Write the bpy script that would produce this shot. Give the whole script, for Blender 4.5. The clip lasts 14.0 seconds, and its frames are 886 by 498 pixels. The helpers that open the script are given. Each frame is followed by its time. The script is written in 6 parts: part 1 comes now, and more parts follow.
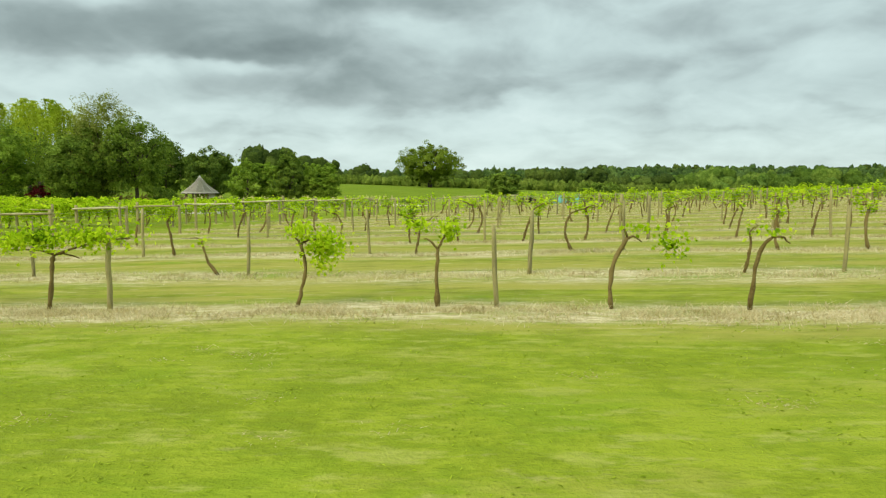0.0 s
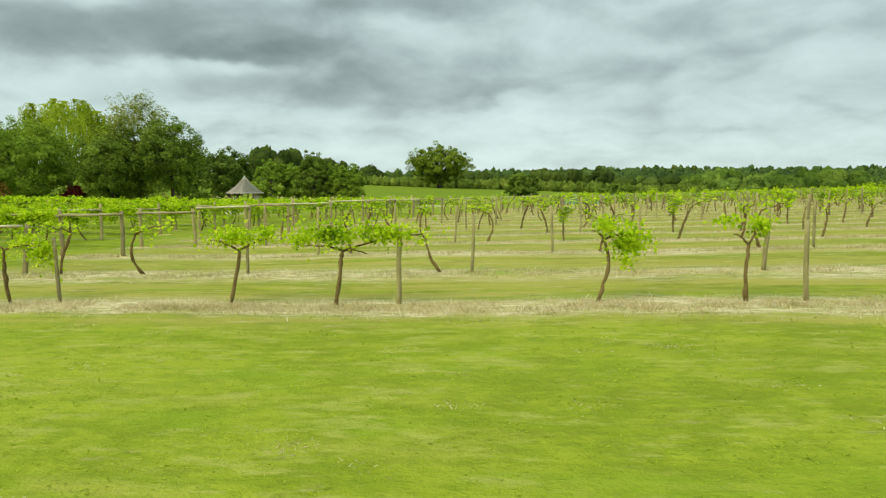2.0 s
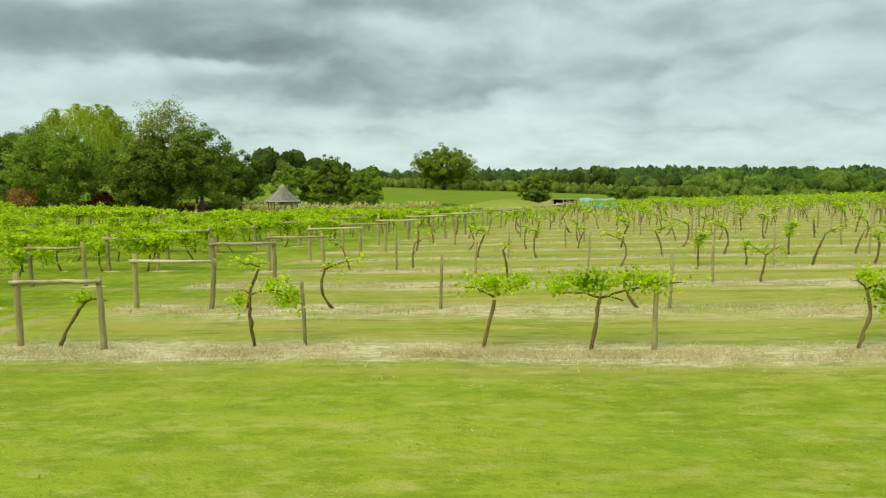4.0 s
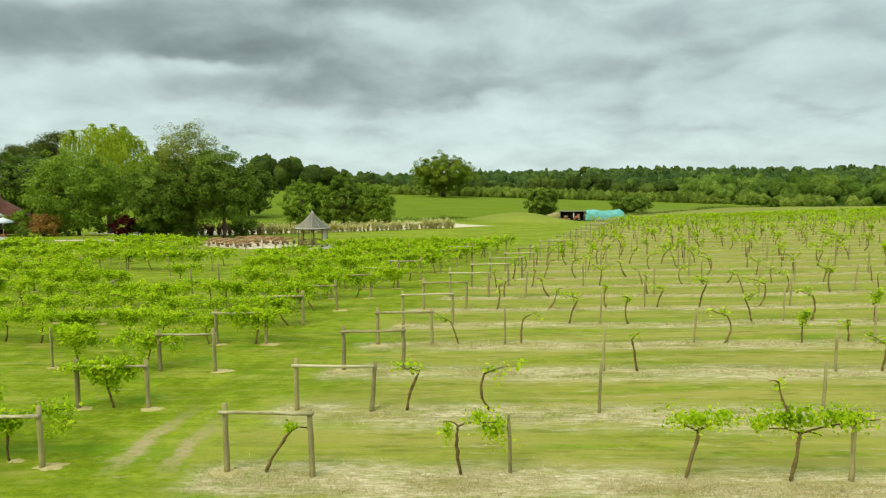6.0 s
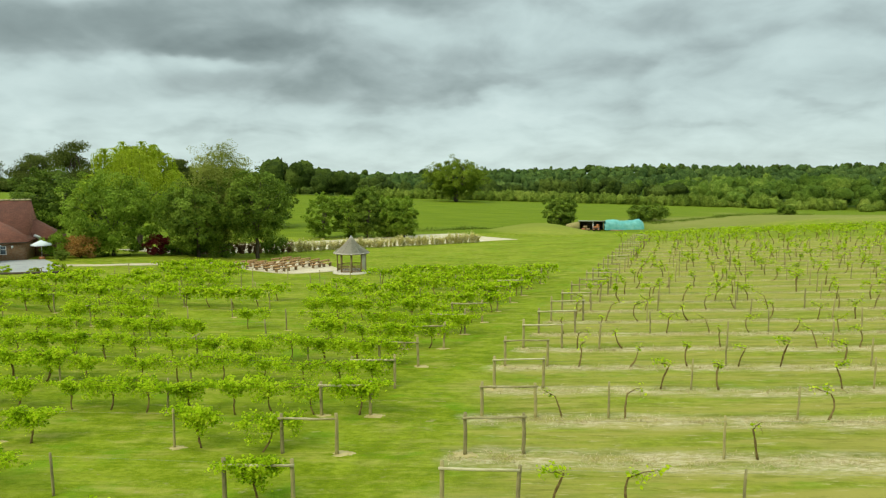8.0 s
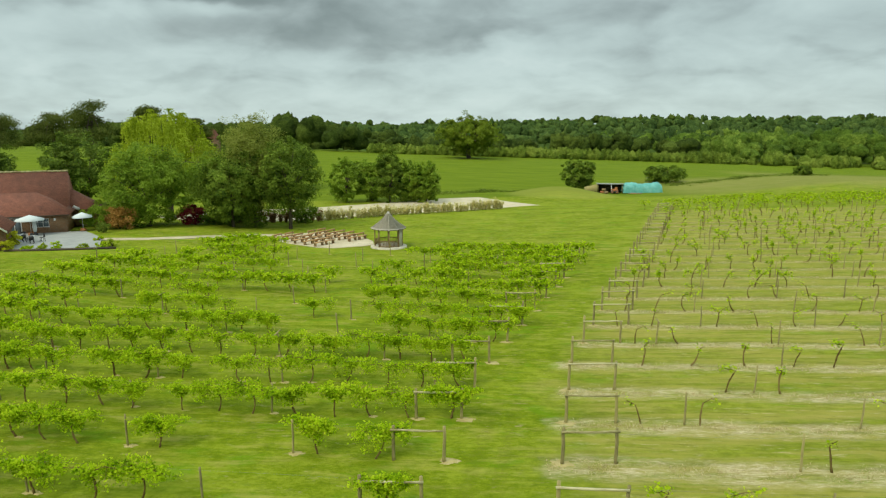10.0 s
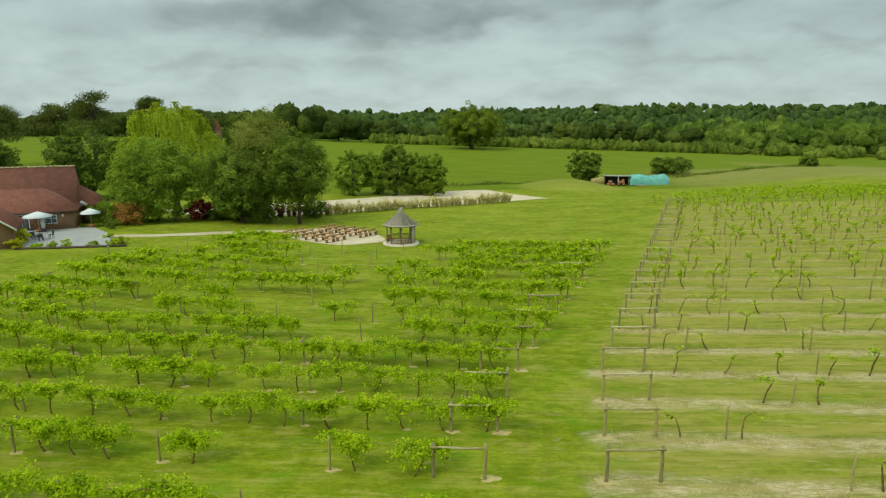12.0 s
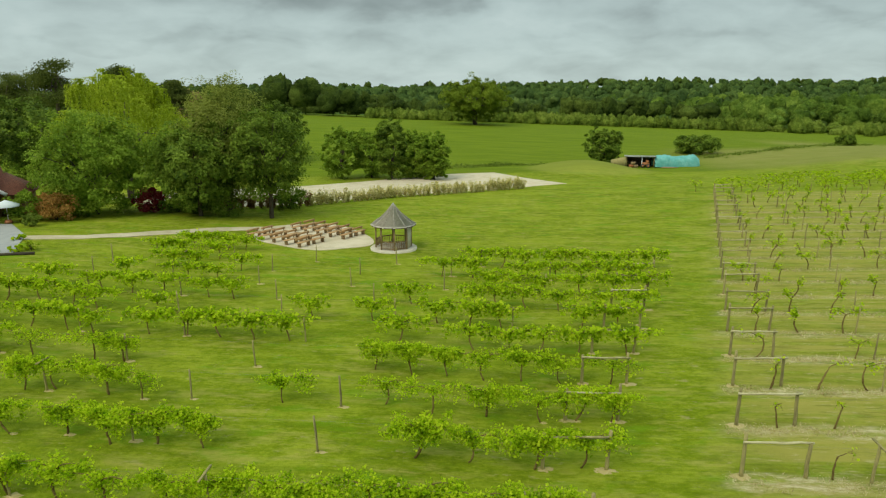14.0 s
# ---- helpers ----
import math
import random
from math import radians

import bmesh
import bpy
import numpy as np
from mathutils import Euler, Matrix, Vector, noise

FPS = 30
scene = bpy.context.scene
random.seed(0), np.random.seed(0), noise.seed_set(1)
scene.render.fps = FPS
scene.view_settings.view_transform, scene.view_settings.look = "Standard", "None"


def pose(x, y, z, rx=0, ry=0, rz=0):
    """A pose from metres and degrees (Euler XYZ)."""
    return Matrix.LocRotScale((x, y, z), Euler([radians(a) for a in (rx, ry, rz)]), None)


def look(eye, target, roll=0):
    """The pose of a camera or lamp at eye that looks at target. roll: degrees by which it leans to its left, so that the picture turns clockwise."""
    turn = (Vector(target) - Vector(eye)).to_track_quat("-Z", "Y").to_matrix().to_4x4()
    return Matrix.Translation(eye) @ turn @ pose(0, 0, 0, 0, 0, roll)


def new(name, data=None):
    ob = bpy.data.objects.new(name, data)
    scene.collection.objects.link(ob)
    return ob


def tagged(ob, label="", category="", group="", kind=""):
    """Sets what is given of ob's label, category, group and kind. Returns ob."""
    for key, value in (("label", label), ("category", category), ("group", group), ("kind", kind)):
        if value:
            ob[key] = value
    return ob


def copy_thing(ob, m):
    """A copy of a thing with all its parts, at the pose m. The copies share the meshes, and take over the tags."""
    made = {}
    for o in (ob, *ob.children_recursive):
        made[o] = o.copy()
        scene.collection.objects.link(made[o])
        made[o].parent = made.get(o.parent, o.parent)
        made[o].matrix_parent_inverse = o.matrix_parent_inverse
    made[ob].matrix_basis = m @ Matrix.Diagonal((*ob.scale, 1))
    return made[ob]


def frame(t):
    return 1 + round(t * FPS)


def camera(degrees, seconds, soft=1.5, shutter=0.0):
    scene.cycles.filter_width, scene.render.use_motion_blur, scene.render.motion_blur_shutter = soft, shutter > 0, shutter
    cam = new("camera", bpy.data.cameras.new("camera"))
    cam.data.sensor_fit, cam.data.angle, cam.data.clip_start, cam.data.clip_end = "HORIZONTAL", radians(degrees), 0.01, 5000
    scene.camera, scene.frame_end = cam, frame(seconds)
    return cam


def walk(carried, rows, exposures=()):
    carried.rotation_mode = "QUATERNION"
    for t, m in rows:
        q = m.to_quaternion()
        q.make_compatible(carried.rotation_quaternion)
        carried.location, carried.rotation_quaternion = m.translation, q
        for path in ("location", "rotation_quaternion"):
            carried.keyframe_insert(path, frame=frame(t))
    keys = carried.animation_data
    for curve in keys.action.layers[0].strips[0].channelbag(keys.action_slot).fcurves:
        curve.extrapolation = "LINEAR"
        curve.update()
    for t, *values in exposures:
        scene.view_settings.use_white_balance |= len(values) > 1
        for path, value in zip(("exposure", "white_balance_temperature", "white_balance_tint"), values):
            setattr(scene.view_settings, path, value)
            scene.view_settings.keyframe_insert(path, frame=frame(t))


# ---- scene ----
cam = camera(70.0, 14.0, soft=1.25, shutter=0.0)
PATH = [
    (0, (-1.888, 0.454, 2.458), (-2.093, 2.433, 2.249), 0.2),
    (0.5, (-3.194, 0.36, 2.411), (-3.394, 2.34, 2.204), 0.2),
    (1, (-4.553, 0.144, 2.345), (-4.752, 2.123, 2.139), 0.1),
    (1.5, (-5.989, -0.084, 2.36), (-6.185, 1.895, 2.153), 0.1),
    (2, (-7.373, -0.28, 2.359), (-7.566, 1.7, 2.153), 0.2),
    (2.5, (-8.733, -0.51, 2.448), (-8.923, 1.471, 2.242), 0.2),
    (3, (-10.066, -0.675, 2.634), (-10.255, 1.305, 2.425), 0.1),
    (3.5, (-11.299, -0.848, 2.877), (-11.479, 1.133, 2.669), 0.1),
    (5.8, (-16.646, -1.638, 5.989), (-16.782, 0.347, 5.78), -0.0),
    (6, (-17.077, -1.736, 6.309), (-17.211, 0.249, 6.101), -0.1),
    (6.5, (-18.063, -1.817, 7.136), (-18.199, 0.167, 6.928), -0.1),
    (7, (-19.103, -1.808, 7.896), (-19.241, 0.176, 7.688), -0.1),
    (7.5, (-20.113, -1.951, 8.685), (-20.253, 0.033, 8.477), -0.1),
    (8, (-21.136, -2.148, 9.531), (-21.278, -0.165, 9.313), -0.2),
    (8.5, (-22.13, -2.441, 10.342), (-22.276, -0.464, 10.075), -0.2),
    (8.7, (-22.292, -2.623, 10.574), (-22.453, -0.649, 10.293), -0.2),
    (10.8, (-25.985, -4.201, 13.505), (-26.131, -2.248, 13.098), -0.0),
    (11, (-26.053, -4.305, 13.527), (-26.2, -2.353, 13.119), -0.1),
    (11.5, (-26.233, -4.203, 13.531), (-26.38, -2.251, 13.122), -0.1),
    (12, (-26.44, -2.932, 13.515), (-26.588, -0.98, 13.105), -0.1),
    (12.5, (-26.695, -0.162, 13.381), (-26.844, 1.79, 12.972), -0.1),
    (13, (-27.086, 3.74, 13.266), (-27.235, 5.686, 12.829), -0.0),
    (13.5, (-27.555, 8.322, 13.192), (-27.703, 10.262, 12.729), 0.1),
    (14, (-28.089, 13.329, 13.011), (-28.235, 15.264, 12.526), 0.1),
]
walk(cam, [(t, look(eye, target, roll)) for t, eye, target, roll in PATH],
     exposures=[(0, -0.06), (3.5, -0.10), (6.0, -0.11), (7.5, -0.15), (8.5, -0.20), (11.0, -0.40), (14.0, -0.50)])


# ---------------------------------------------------------------- sky and sun
def node(tree, kind, **sets):
    n = tree.nodes.new(kind)
    for k, v in sets.items():
        if k in n.inputs:
            n.inputs[k].default_value = v
    return n


def build_world():
    w = bpy.data.worlds.new("overcast_sky")
    scene.world = w
    w.use_nodes = True
    nt = w.node_tree
    nt.nodes.clear()
    link = nt.links.new
    out = nt.nodes.new("ShaderNodeOutputWorld")
    bg = nt.nodes.new("ShaderNodeBackground")
    sky = nt.nodes.new("ShaderNodeTexSky")
    sky.sky_type = "NISHITA"
    sky.sun_disc = False
    sky.sun_elevation = radians(50)
    sky.sun_rotation = radians(215)
    tc = nt.nodes.new("ShaderNodeTexCoord")
    sep = nt.nodes.new("ShaderNodeSeparateXYZ")
    link(tc.outputs["Generated"], sep.inputs[0])

    def m(op, a, b=None, c=None):
        n = nt.nodes.new("ShaderNodeMath")
        n.operation = op
        for i, v in enumerate((a, b, c)):
            if v is None:
                continue
            if isinstance(v, (int, float)):
                n.inputs[i].default_value = v
            else:
                link(v, n.inputs[i])
        return n.outputs[0]

    # a cloud deck seen in perspective: the direction, cut by a high level plane, feeds the noise
    up = m("MAXIMUM", sep.outputs["Z"], 0.0)
    ysafe = m("MAXIMUM", sep.outputs["Y"], 0.05)
    ta = m("DIVIDE", sep.outputs["X"], ysafe)
    te = m("DIVIDE", sep.outputs["Z"], ysafe)
    deck = m("DIVIDE", 1.0, m("ADD", up, 0.34))
    plane = nt.nodes.new("ShaderNodeCombineXYZ")
    link(m("MULTIPLY", sep.outputs["X"], deck), plane.inputs[0])
    link(m("MULTIPLY", sep.outputs["Y"], deck), plane.inputs[1])

    def fbm(scale, detail, rough, dist, off):
        mp = nt.nodes.new("ShaderNodeMapping")
        mp.inputs["Location"].default_value = off
        link(plane.outputs[0], mp.inputs["Vector"])
        n = node(nt, "ShaderNodeTexNoise", Scale=scale, Detail=detail, Roughness=rough, Distortion=dist)
        link(mp.outputs[0], n.inputs["Vector"])
        return n.outputs["Fac"]

    warp_a = m("SUBTRACT", fbm(2.6, 4.0, 0.5, 0.0, (3.1, 7.2, 0)), 0.5)
    warp_e = m("SUBTRACT", fbm(2.9, 4.0, 0.5, 0.0, (9.4, 1.3, 0)), 0.5)
    ta_w = m("MULTIPLY_ADD", warp_a, 0.42, ta)
    te_w = m("MULTIPLY_ADD", warp_e, 0.13, te)
    broad = m("SUBTRACT", fbm(1.5, 3.0, 0.5, 0.3, (2.3, 0.4, 0)), 0.5)
    billow = m("SUBTRACT", fbm(4.2, 5.0, 0.5, 0.4, (5.1, 1.7, 0)), 0.5)
    wisp = m("SUBTRACT", fbm(13.0, 3.0, 0.5, 0.2, (1.3, 7.7, 0)), 0.5)
    total = m("ADD", m("MULTIPLY_ADD", broad, 0.34, 0.60), m("MULTIPLY_ADD", billow, 0.52, m("MULTIPLY", wisp, 0.10)))
    # large cloud bases and gaps: (tangent of azimuth, tangent of height, half widths, slope, weight)
    for ca, ce, wa, we, tilt, wt in CLOUD_BASES:
        dx = m("SUBTRACT", ta_w, ca)
        dy = m("DIVIDE", m("SUBTRACT", m("MULTIPLY_ADD", dx, -tilt, te_w), ce), we)
        dx = m("DIVIDE", dx, wa)
        d2 = m("ADD", m("MULTIPLY", dx, dx), m("MULTIPLY", dy, dy))
        lobe = m("EXPONENT", m("MULTIPLY", m("MULTIPLY", d2, m("MULTIPLY_ADD", d2, 0.5, 0.5)), -1.0))
        total = m("MULTIPLY_ADD", lobe, wt, total)
    ramp = nt.nodes.new("ShaderNodeValToRGB")
    els = ramp.color_ramp.elements
    els[0].position, els[0].color = 0.16, (0.185, 0.235, 0.222, 1)
    els[1].position, els[1].color = 0.90, (0.69, 0.83, 0.80, 1)
    for p, c in ((0.34, (0.275, 0.345, 0.33)), (0.48, (0.39, 0.48, 0.465)), (0.60, (0.50, 0.62, 0.60)), (0.74, (0.60, 0.74, 0.715))):
        els.new(p).color = (*c, 1)
    link(total, ramp.inputs[0])
    # a little of the clear sky's colour comes through the cloud deck
    skyk = nt.nodes.new("ShaderNodeVectorMath")
    skyk.operation = "SCALE"
    skyk.inputs["Scale"].default_value = 0.08
    link(sky.outputs[0], skyk.inputs[0])
    mix = nt.nodes.new("ShaderNodeMix")
    mix.data_type = "RGBA"
    mix.inputs["Factor"].default_value = 0.88
    link(skyk.outputs[0], mix.inputs[6])
    link(ramp.outputs[0], mix.inputs[7])
    link(mix.outputs[2], bg.inputs["Color"])
    # brighter overhead, and thinner cloud with more light low over the horizon
    low = m("EXPONENT", m("MULTIPLY", m("POWER", m("DIVIDE", up, 0.11), 2.0), -1.0))
    link(m("MULTIPLY_ADD", low, 0.25, m("MULTIPLY_ADD", m("POWER", up, 1.5), 2.2, 1.0)), bg.inputs["Strength"])
    link(bg.outputs[0], out.inputs[0])


CLOUD_BASES = [
    (-0.644, 0.248, 0.384, 0.043, -0.0, -0.3), (-0.385, 0.211, 0.17, 0.02, -0.03, -0.2), (-0.189, 0.271, 0.152, 0.03, -0.0, -0.2), (-0.162, 0.172, 0.241, 0.049, -0.0, -0.12),
    (-0.091, 0.13, 0.17, 0.015, 0.05, -0.11), (-0.234, 0.103, 0.08, 0.012, -0.0, -0.1), (0.222, 0.175, 0.214, 0.023, 0.13, -0.07), (0.499, 0.217, 0.196, 0.016, 0.15, -0.07),
    (-0.502, 0.188, 0.152, 0.02, -0.05, 0.16), (-0.725, 0.155, 0.17, 0.04, -0.0, 0.12), (0.249, 0.259, 0.375, 0.032, -0.0, -0.08), (0.472, 0.163, 0.196, 0.021, 0.1, 0.03),
    (-0.001, 0.089, 0.143, 0.014, 0, 0.06), (-0.412, 0.105, 0.17, 0.025, 0, 0.08), (0.517, 0.114, 0.125, 0.008, 0, -0.1), (0.222, 0.083, 0.179, 0.007, 0, -0.06),
    (-0.582, 0.074, 0.196, 0.008, 0, -0.07), (-0.105, 0.045, 2.68, 0.075, 0, 0.08), (-0.105, 0.427, 2.68, 0.116, 0, -0.1),
]
build_world()
sun = new("sun", bpy.data.lights.new("sun", "SUN"))
sun.data.energy = 2.85
sun.data.angle = radians(30)
sun.data.color = (1.0, 0.94, 0.74)
sun.matrix_world = look((-60, -80, 110), (0, 0, 0))


# ---------------------------------------------------------------- lie of the land
def softplus(v, k):
    return k * np.logaddexp(0, np.asarray(v, float) / k)


def ease(a, b, v):
    t = np.clip((np.asarray(v, float) - a) / (b - a), 0, 1)
    return t * t * (3 - 2 * t)


def land(x, y):
    """Height of the ground."""
    x, y = np.asarray(x, float), np.asarray(y, float)
    side = -0.55 + 0.031 * (softplus(x + 30, 4) - softplus(x - 75, 8))
    fall = -0.0135 * (softplus(y - 22, 4) - softplus(y - 112, 6))
    dip = -1.7 * ease(105, 150, y) * ease(-30, 0, x) * (1 - ease(22, 58, x))
    fall = fall - 0.012 * (softplus(y - 80, 4) - softplus(y - 118, 6))
    terrace = 0.9 * ease(50, 66, -x) * (1 - ease(72, 96, y))
    bank = 2.6 * np.exp(-(((x + 9) / 10) ** 2) - ((y - 141) / 5.0) ** 2)
    rise = 0.18 * ease(12.5, 18, y) * (1 - ease(46, 62, y))
    rise = rise + 0.25 * ease(26, 36, y) * (1 - ease(58, 70, y)) * ease(24, 33, -x) * (1 - ease(56, 66, -x))
    near = side + fall + dip + terrace + bank + rise
    field = np.clip(0.4 - 0.03 * (x + 34), -5, 4)
    w = ease(140, 235, y)
    z = near * (1 - w) + field * w
    valley = ease(300, 420, y)
    hill = -4 + 25 * ease(430, 1300, y) * (0.55 + 0.45 * ease(-250, 250, x))
    z = z * (1 - valley) + hill * valley
    d = np.hypot(x, y)
    return z + 0.03 * np.sin(x * 0.55 + 0.7) * np.sin(y * 0.43) * ease(0, 6, d)


# ---------------------------------------------------------------- mesh building
class Shape:
    """Gathers vertices and faces for one mesh."""

    def __init__(self):
        self.v, self.f, self.n = [], [], 0

    def add(self, verts, faces):
        verts = np.asarray(verts, float).reshape(-1, 3)
        faces = np.asarray(faces, int)
        self.v.append(verts)
        self.f.append(faces + self.n)
        self.n += len(verts)
        return self

    def box(self, c, s, m=None):
        c, s = np.asarray(c, float), np.asarray(s, float) / 2
        k = np.array([[-1, -1, -1], [1, -1, -1], [1, 1, -1], [-1, 1, -1], [-1, -1, 1], [1, -1, 1], [1, 1, 1], [-1, 1, 1]])
        v = k * s
        if m is not None:
            v = v @ np.array(m.to_3x3()).T
        return self.add(v + c, [[0, 3, 2, 1], [4, 5, 6, 7], [0, 1, 5, 4], [1, 2, 6, 5], [2, 3, 7, 6], [3, 0, 4, 7]])

    def tube(self, pts, radii, sides=7, wob=0.0, rng=None):
        pts = np.asarray(pts, float)
        radii = np.broadcast_to(np.asarray(radii, float), (len(pts),))
        tang = np.gradient(pts, axis=0)
        tang /= np.linalg.norm(tang, axis=1)[:, None] + 1e-9
        ref = np.array([0.0, 1.0, 0.0]) if abs(tang[:, 1]).mean() < 0.8 else np.array([1.0, 0.0, 0.0])
        u = np.cross(tang, ref)
        u /= np.linalg.norm(u, axis=1)[:, None] + 1e-9
        w = np.cross(tang, u)
        a = np.arange(sides) * 2 * np.pi / sides
        r = radii[:, None] * np.ones(sides)
        if wob and rng is not None:
            r = r * (1 + wob * rng.normal(size=r.shape))
        ring = pts[:, None] + r[..., None] * (np.cos(a)[None, :, None] * u[:, None] + np.sin(a)[None, :, None] * w[:, None])
        n = len(pts)
        i, j = np.meshgrid(np.arange(n - 1), np.arange(sides), indexing="ij")
        j2 = (j + 1) % sides
        q = np.stack([i * sides + j, i * sides + j2, (i + 1) * sides + j2, (i + 1) * sides + j], -1).reshape(-1, 4)
        v = np.concatenate([ring.reshape(-1, 3), pts[:1], pts[-1:]])
        lo, hi = n * sides, n * sides + 1
        s = np.arange(sides)
        s2 = (s + 1) % sides
        caps = np.concatenate([np.stack([s2, s, np.full(sides, lo), np.full(sides, lo)], -1),
                               np.stack([(n - 1) * sides + s, (n - 1) * sides + s2, np.full(sides, hi), np.full(sides, hi)], -1)])
        self.add(v, np.concatenate([q, caps]))
        return self

    def leaves(self, c, half, rng, flat=0.0, aspect=0.6, face=None):
        """Diamond leaves at the places c, of half length half; flat: how far they lie level; face: the way they turn."""
        c = np.asarray(c, float)
        n = len(c)
        half = np.broadcast_to(half, (n,))
        nor = rng.normal(size=(n, 3))
        nor[:, 2] = nor[:, 2] * (1 - flat) + flat * (1.5 + abs(nor[:, 2]))
        if face is not None:
            nor = face + 0.45 * rng.normal(size=(n, 3))
        nor /= np.linalg.norm(nor, axis=1)[:, None] + 1e-9
        u = np.cross(nor, rng.normal(size=(n, 3)))
        u /= np.linalg.norm(u, axis=1)[:, None] + 1e-9
        w = np.cross(nor, u)
        h = half[:, None]
        bend = nor * h * 0.25
        v = np.stack([c + u * h - bend, c + w * h * aspect, c - u * h - bend, c - w * h * aspect], 1).reshape(-1, 3)
        self.add(v, np.arange(4 * n).reshape(-1, 4))
        return self

    def mesh(self, name, mat, smooth=False):
        me = bpy.data.meshes.new(name)
        v = np.concatenate(self.v)
        quads = np.concatenate([f if f.shape[1] == 4 else np.concatenate([f, f[:, -1:]], 1) for f in self.f])
        tri = quads[:, 2] == quads[:, 3]
        sizes = np.where(tri, 3, 4)
        flat = quads.ravel()[np.stack([np.ones(len(quads), bool)] * 3 + [~tri], -1).ravel()]
        starts = np.concatenate([[0], np.cumsum(sizes)[:-1]])
        me.vertices.add(len(v))
        me.vertices.foreach_set("co", v.astype(np.float32).ravel())
        me.loops.add(len(flat))
        me.loops.foreach_set("vertex_index", flat.astype(np.int32))
        me.polygons.add(len(quads))
        me.polygons.foreach_set("loop_start", starts.astype(np.int32))
        if smooth:
            me.polygons.foreach_set("use_smooth", np.ones(len(quads), bool))
        me.update(calc_edges=True)
        me.validate()
        me.materials.append(mat)
        return me


def part(name, shape, mat, parent=None, label="", smooth=False):
    ob = new(name, shape if isinstance(shape, bpy.types.Mesh) else shape.mesh(name, mat, smooth))
    if parent is not None:
        ob.parent = parent
    if label:
        tagged(ob, label)
    return ob


def thing(name, place, label, category, group="", kind="", turn=0.0):
    ob = new(name)
    ob.empty_display_size = 0.3
    ob.location = place
    ob.rotation_euler = (0, 0, radians(turn))
    return tagged(ob, label, category, group, kind)


# ---------------------------------------------------------------- materials
def material(name):
    m = bpy.data.materials.new(name)
    m.use_nodes = True
    nt = m.node_tree
    return m, nt, nt.nodes["Principled BSDF"], nt.links.new


def ramp_node(nt, stops, fac):
    r = nt.nodes.new("ShaderNodeValToRGB")
    el = r.color_ramp.elements
    while len(el) < len(stops):
        el.new(0.5)
    for e, (p, c) in zip(el, stops):
        e.position, e.color = p, (*c, 1)
    nt.links.new(fac, r.inputs[0])
    return r.outputs[0]


def surface(name, c1, c2, scale=3.0, rough=0.8, bump=0.15, fine=40.0, c3=None, stretch=(1, 1, 1), metal=0.0):
    """A surface with two scales of colour variation and fine relief."""
    m, nt, b, link = material(name)
    tc = nt.nodes.new("ShaderNodeTexCoord")
    mp = nt.nodes.new("ShaderNodeMapping")
    mp.inputs["Scale"].default_value = stretch
    link(tc.outputs["Object"], mp.inputs[0])
    n1 = node(nt, "ShaderNodeTexNoise", Scale=scale, Detail=5.0, Roughness=0.6)
    n2 = node(nt, "ShaderNodeTexNoise", Scale=fine, Detail=4.0, Roughness=0.6)
    oi = nt.nodes.new("ShaderNodeObjectInfo")
    link(mp.outputs[0], n1.inputs["Vector"])
    link(mp.outputs[0], n2.inputs["Vector"])
    a = nt.nodes.new("ShaderNodeMath")
    a.operation = "MULTIPLY_ADD"
    a.inputs[1].default_value = 0.45
    link(n2.outputs["Fac"], a.inputs[0])
    h = nt.nodes.new("ShaderNodeMath")
    h.operation = "MULTIPLY_ADD"
    h.inputs[1].default_value = 0.25
    link(oi.outputs["Random"], h.inputs[0])
    link(n1.outputs["Fac"], h.inputs[2])
    link(h.outputs[0], a.inputs[2])
    stops = [(0.42, c1), (0.95, c2)] if c3 is None else [(0.42, c1), (0.7, c2), (0.98, c3)]
    link(ramp_node(nt, stops, a.outputs[0]), b.inputs["Base Color"])
    b.inputs["Roughness"].default_value = rough
    b.inputs["Specular IOR Level"].default_value = 0.5 if rough < 0.85 else 0.15
    b.inputs["Metallic"].default_value = metal
    bp = node(nt, "ShaderNodeBump", Strength=bump, Distance=0.02)
    link(n2.outputs["Fac"], bp.inputs["Height"])
    link(bp.outputs[0], b.inputs["Normal"])
    return m


def leafy(name, dark, mid, light, trans=0.35, patch=0.6):
    """Foliage: each leaf has its own tone, and light comes through it."""
    m, nt, b, link = material(name)
    geo = nt.nodes.new("ShaderNodeNewGeometry")
    n1 = node(nt, "ShaderNodeTexNoise", Scale=patch, Detail=3.0)
    link(geo.outputs["Position"], n1.inputs["Vector"])
    a = nt.nodes.new("ShaderNodeMath")
    a.operation = "MULTIPLY_ADD"
    a.inputs[1].default_value = 0.55
    link(geo.outputs["Random Per Island"], a.inputs[0])
    s = nt.nodes.new("ShaderNodeMath")
    s.operation = "MULTIPLY_ADD"
    s.inputs[1].default_value = 1.1
    s.inputs[2].default_value = -0.33
    link(n1.outputs["Fac"], s.inputs[0])
    link(s.outputs[0], a.inputs[2])
    col = ramp_node(nt, [(0.08, dark), (0.45, mid), (0.9, light)], a.outputs[0])
    link(col, b.inputs["Base Color"])
    b.inputs["Roughness"].default_value = 0.75
    b.inputs["Specular IOR Level"].default_value = 0.12
    tr = nt.nodes.new("ShaderNodeBsdfTranslucent")
    link(col, tr.inputs["Color"])
    mx = nt.nodes.new("ShaderNodeMixShader")
    mx.inputs[0].default_value = trans
    link(b.outputs[0], mx.inputs[1])
    link(tr.outputs[0], mx.inputs[2])
    link(mx.outputs[0], nt.nodes["Material Output"].inputs["Surface"])
    return m


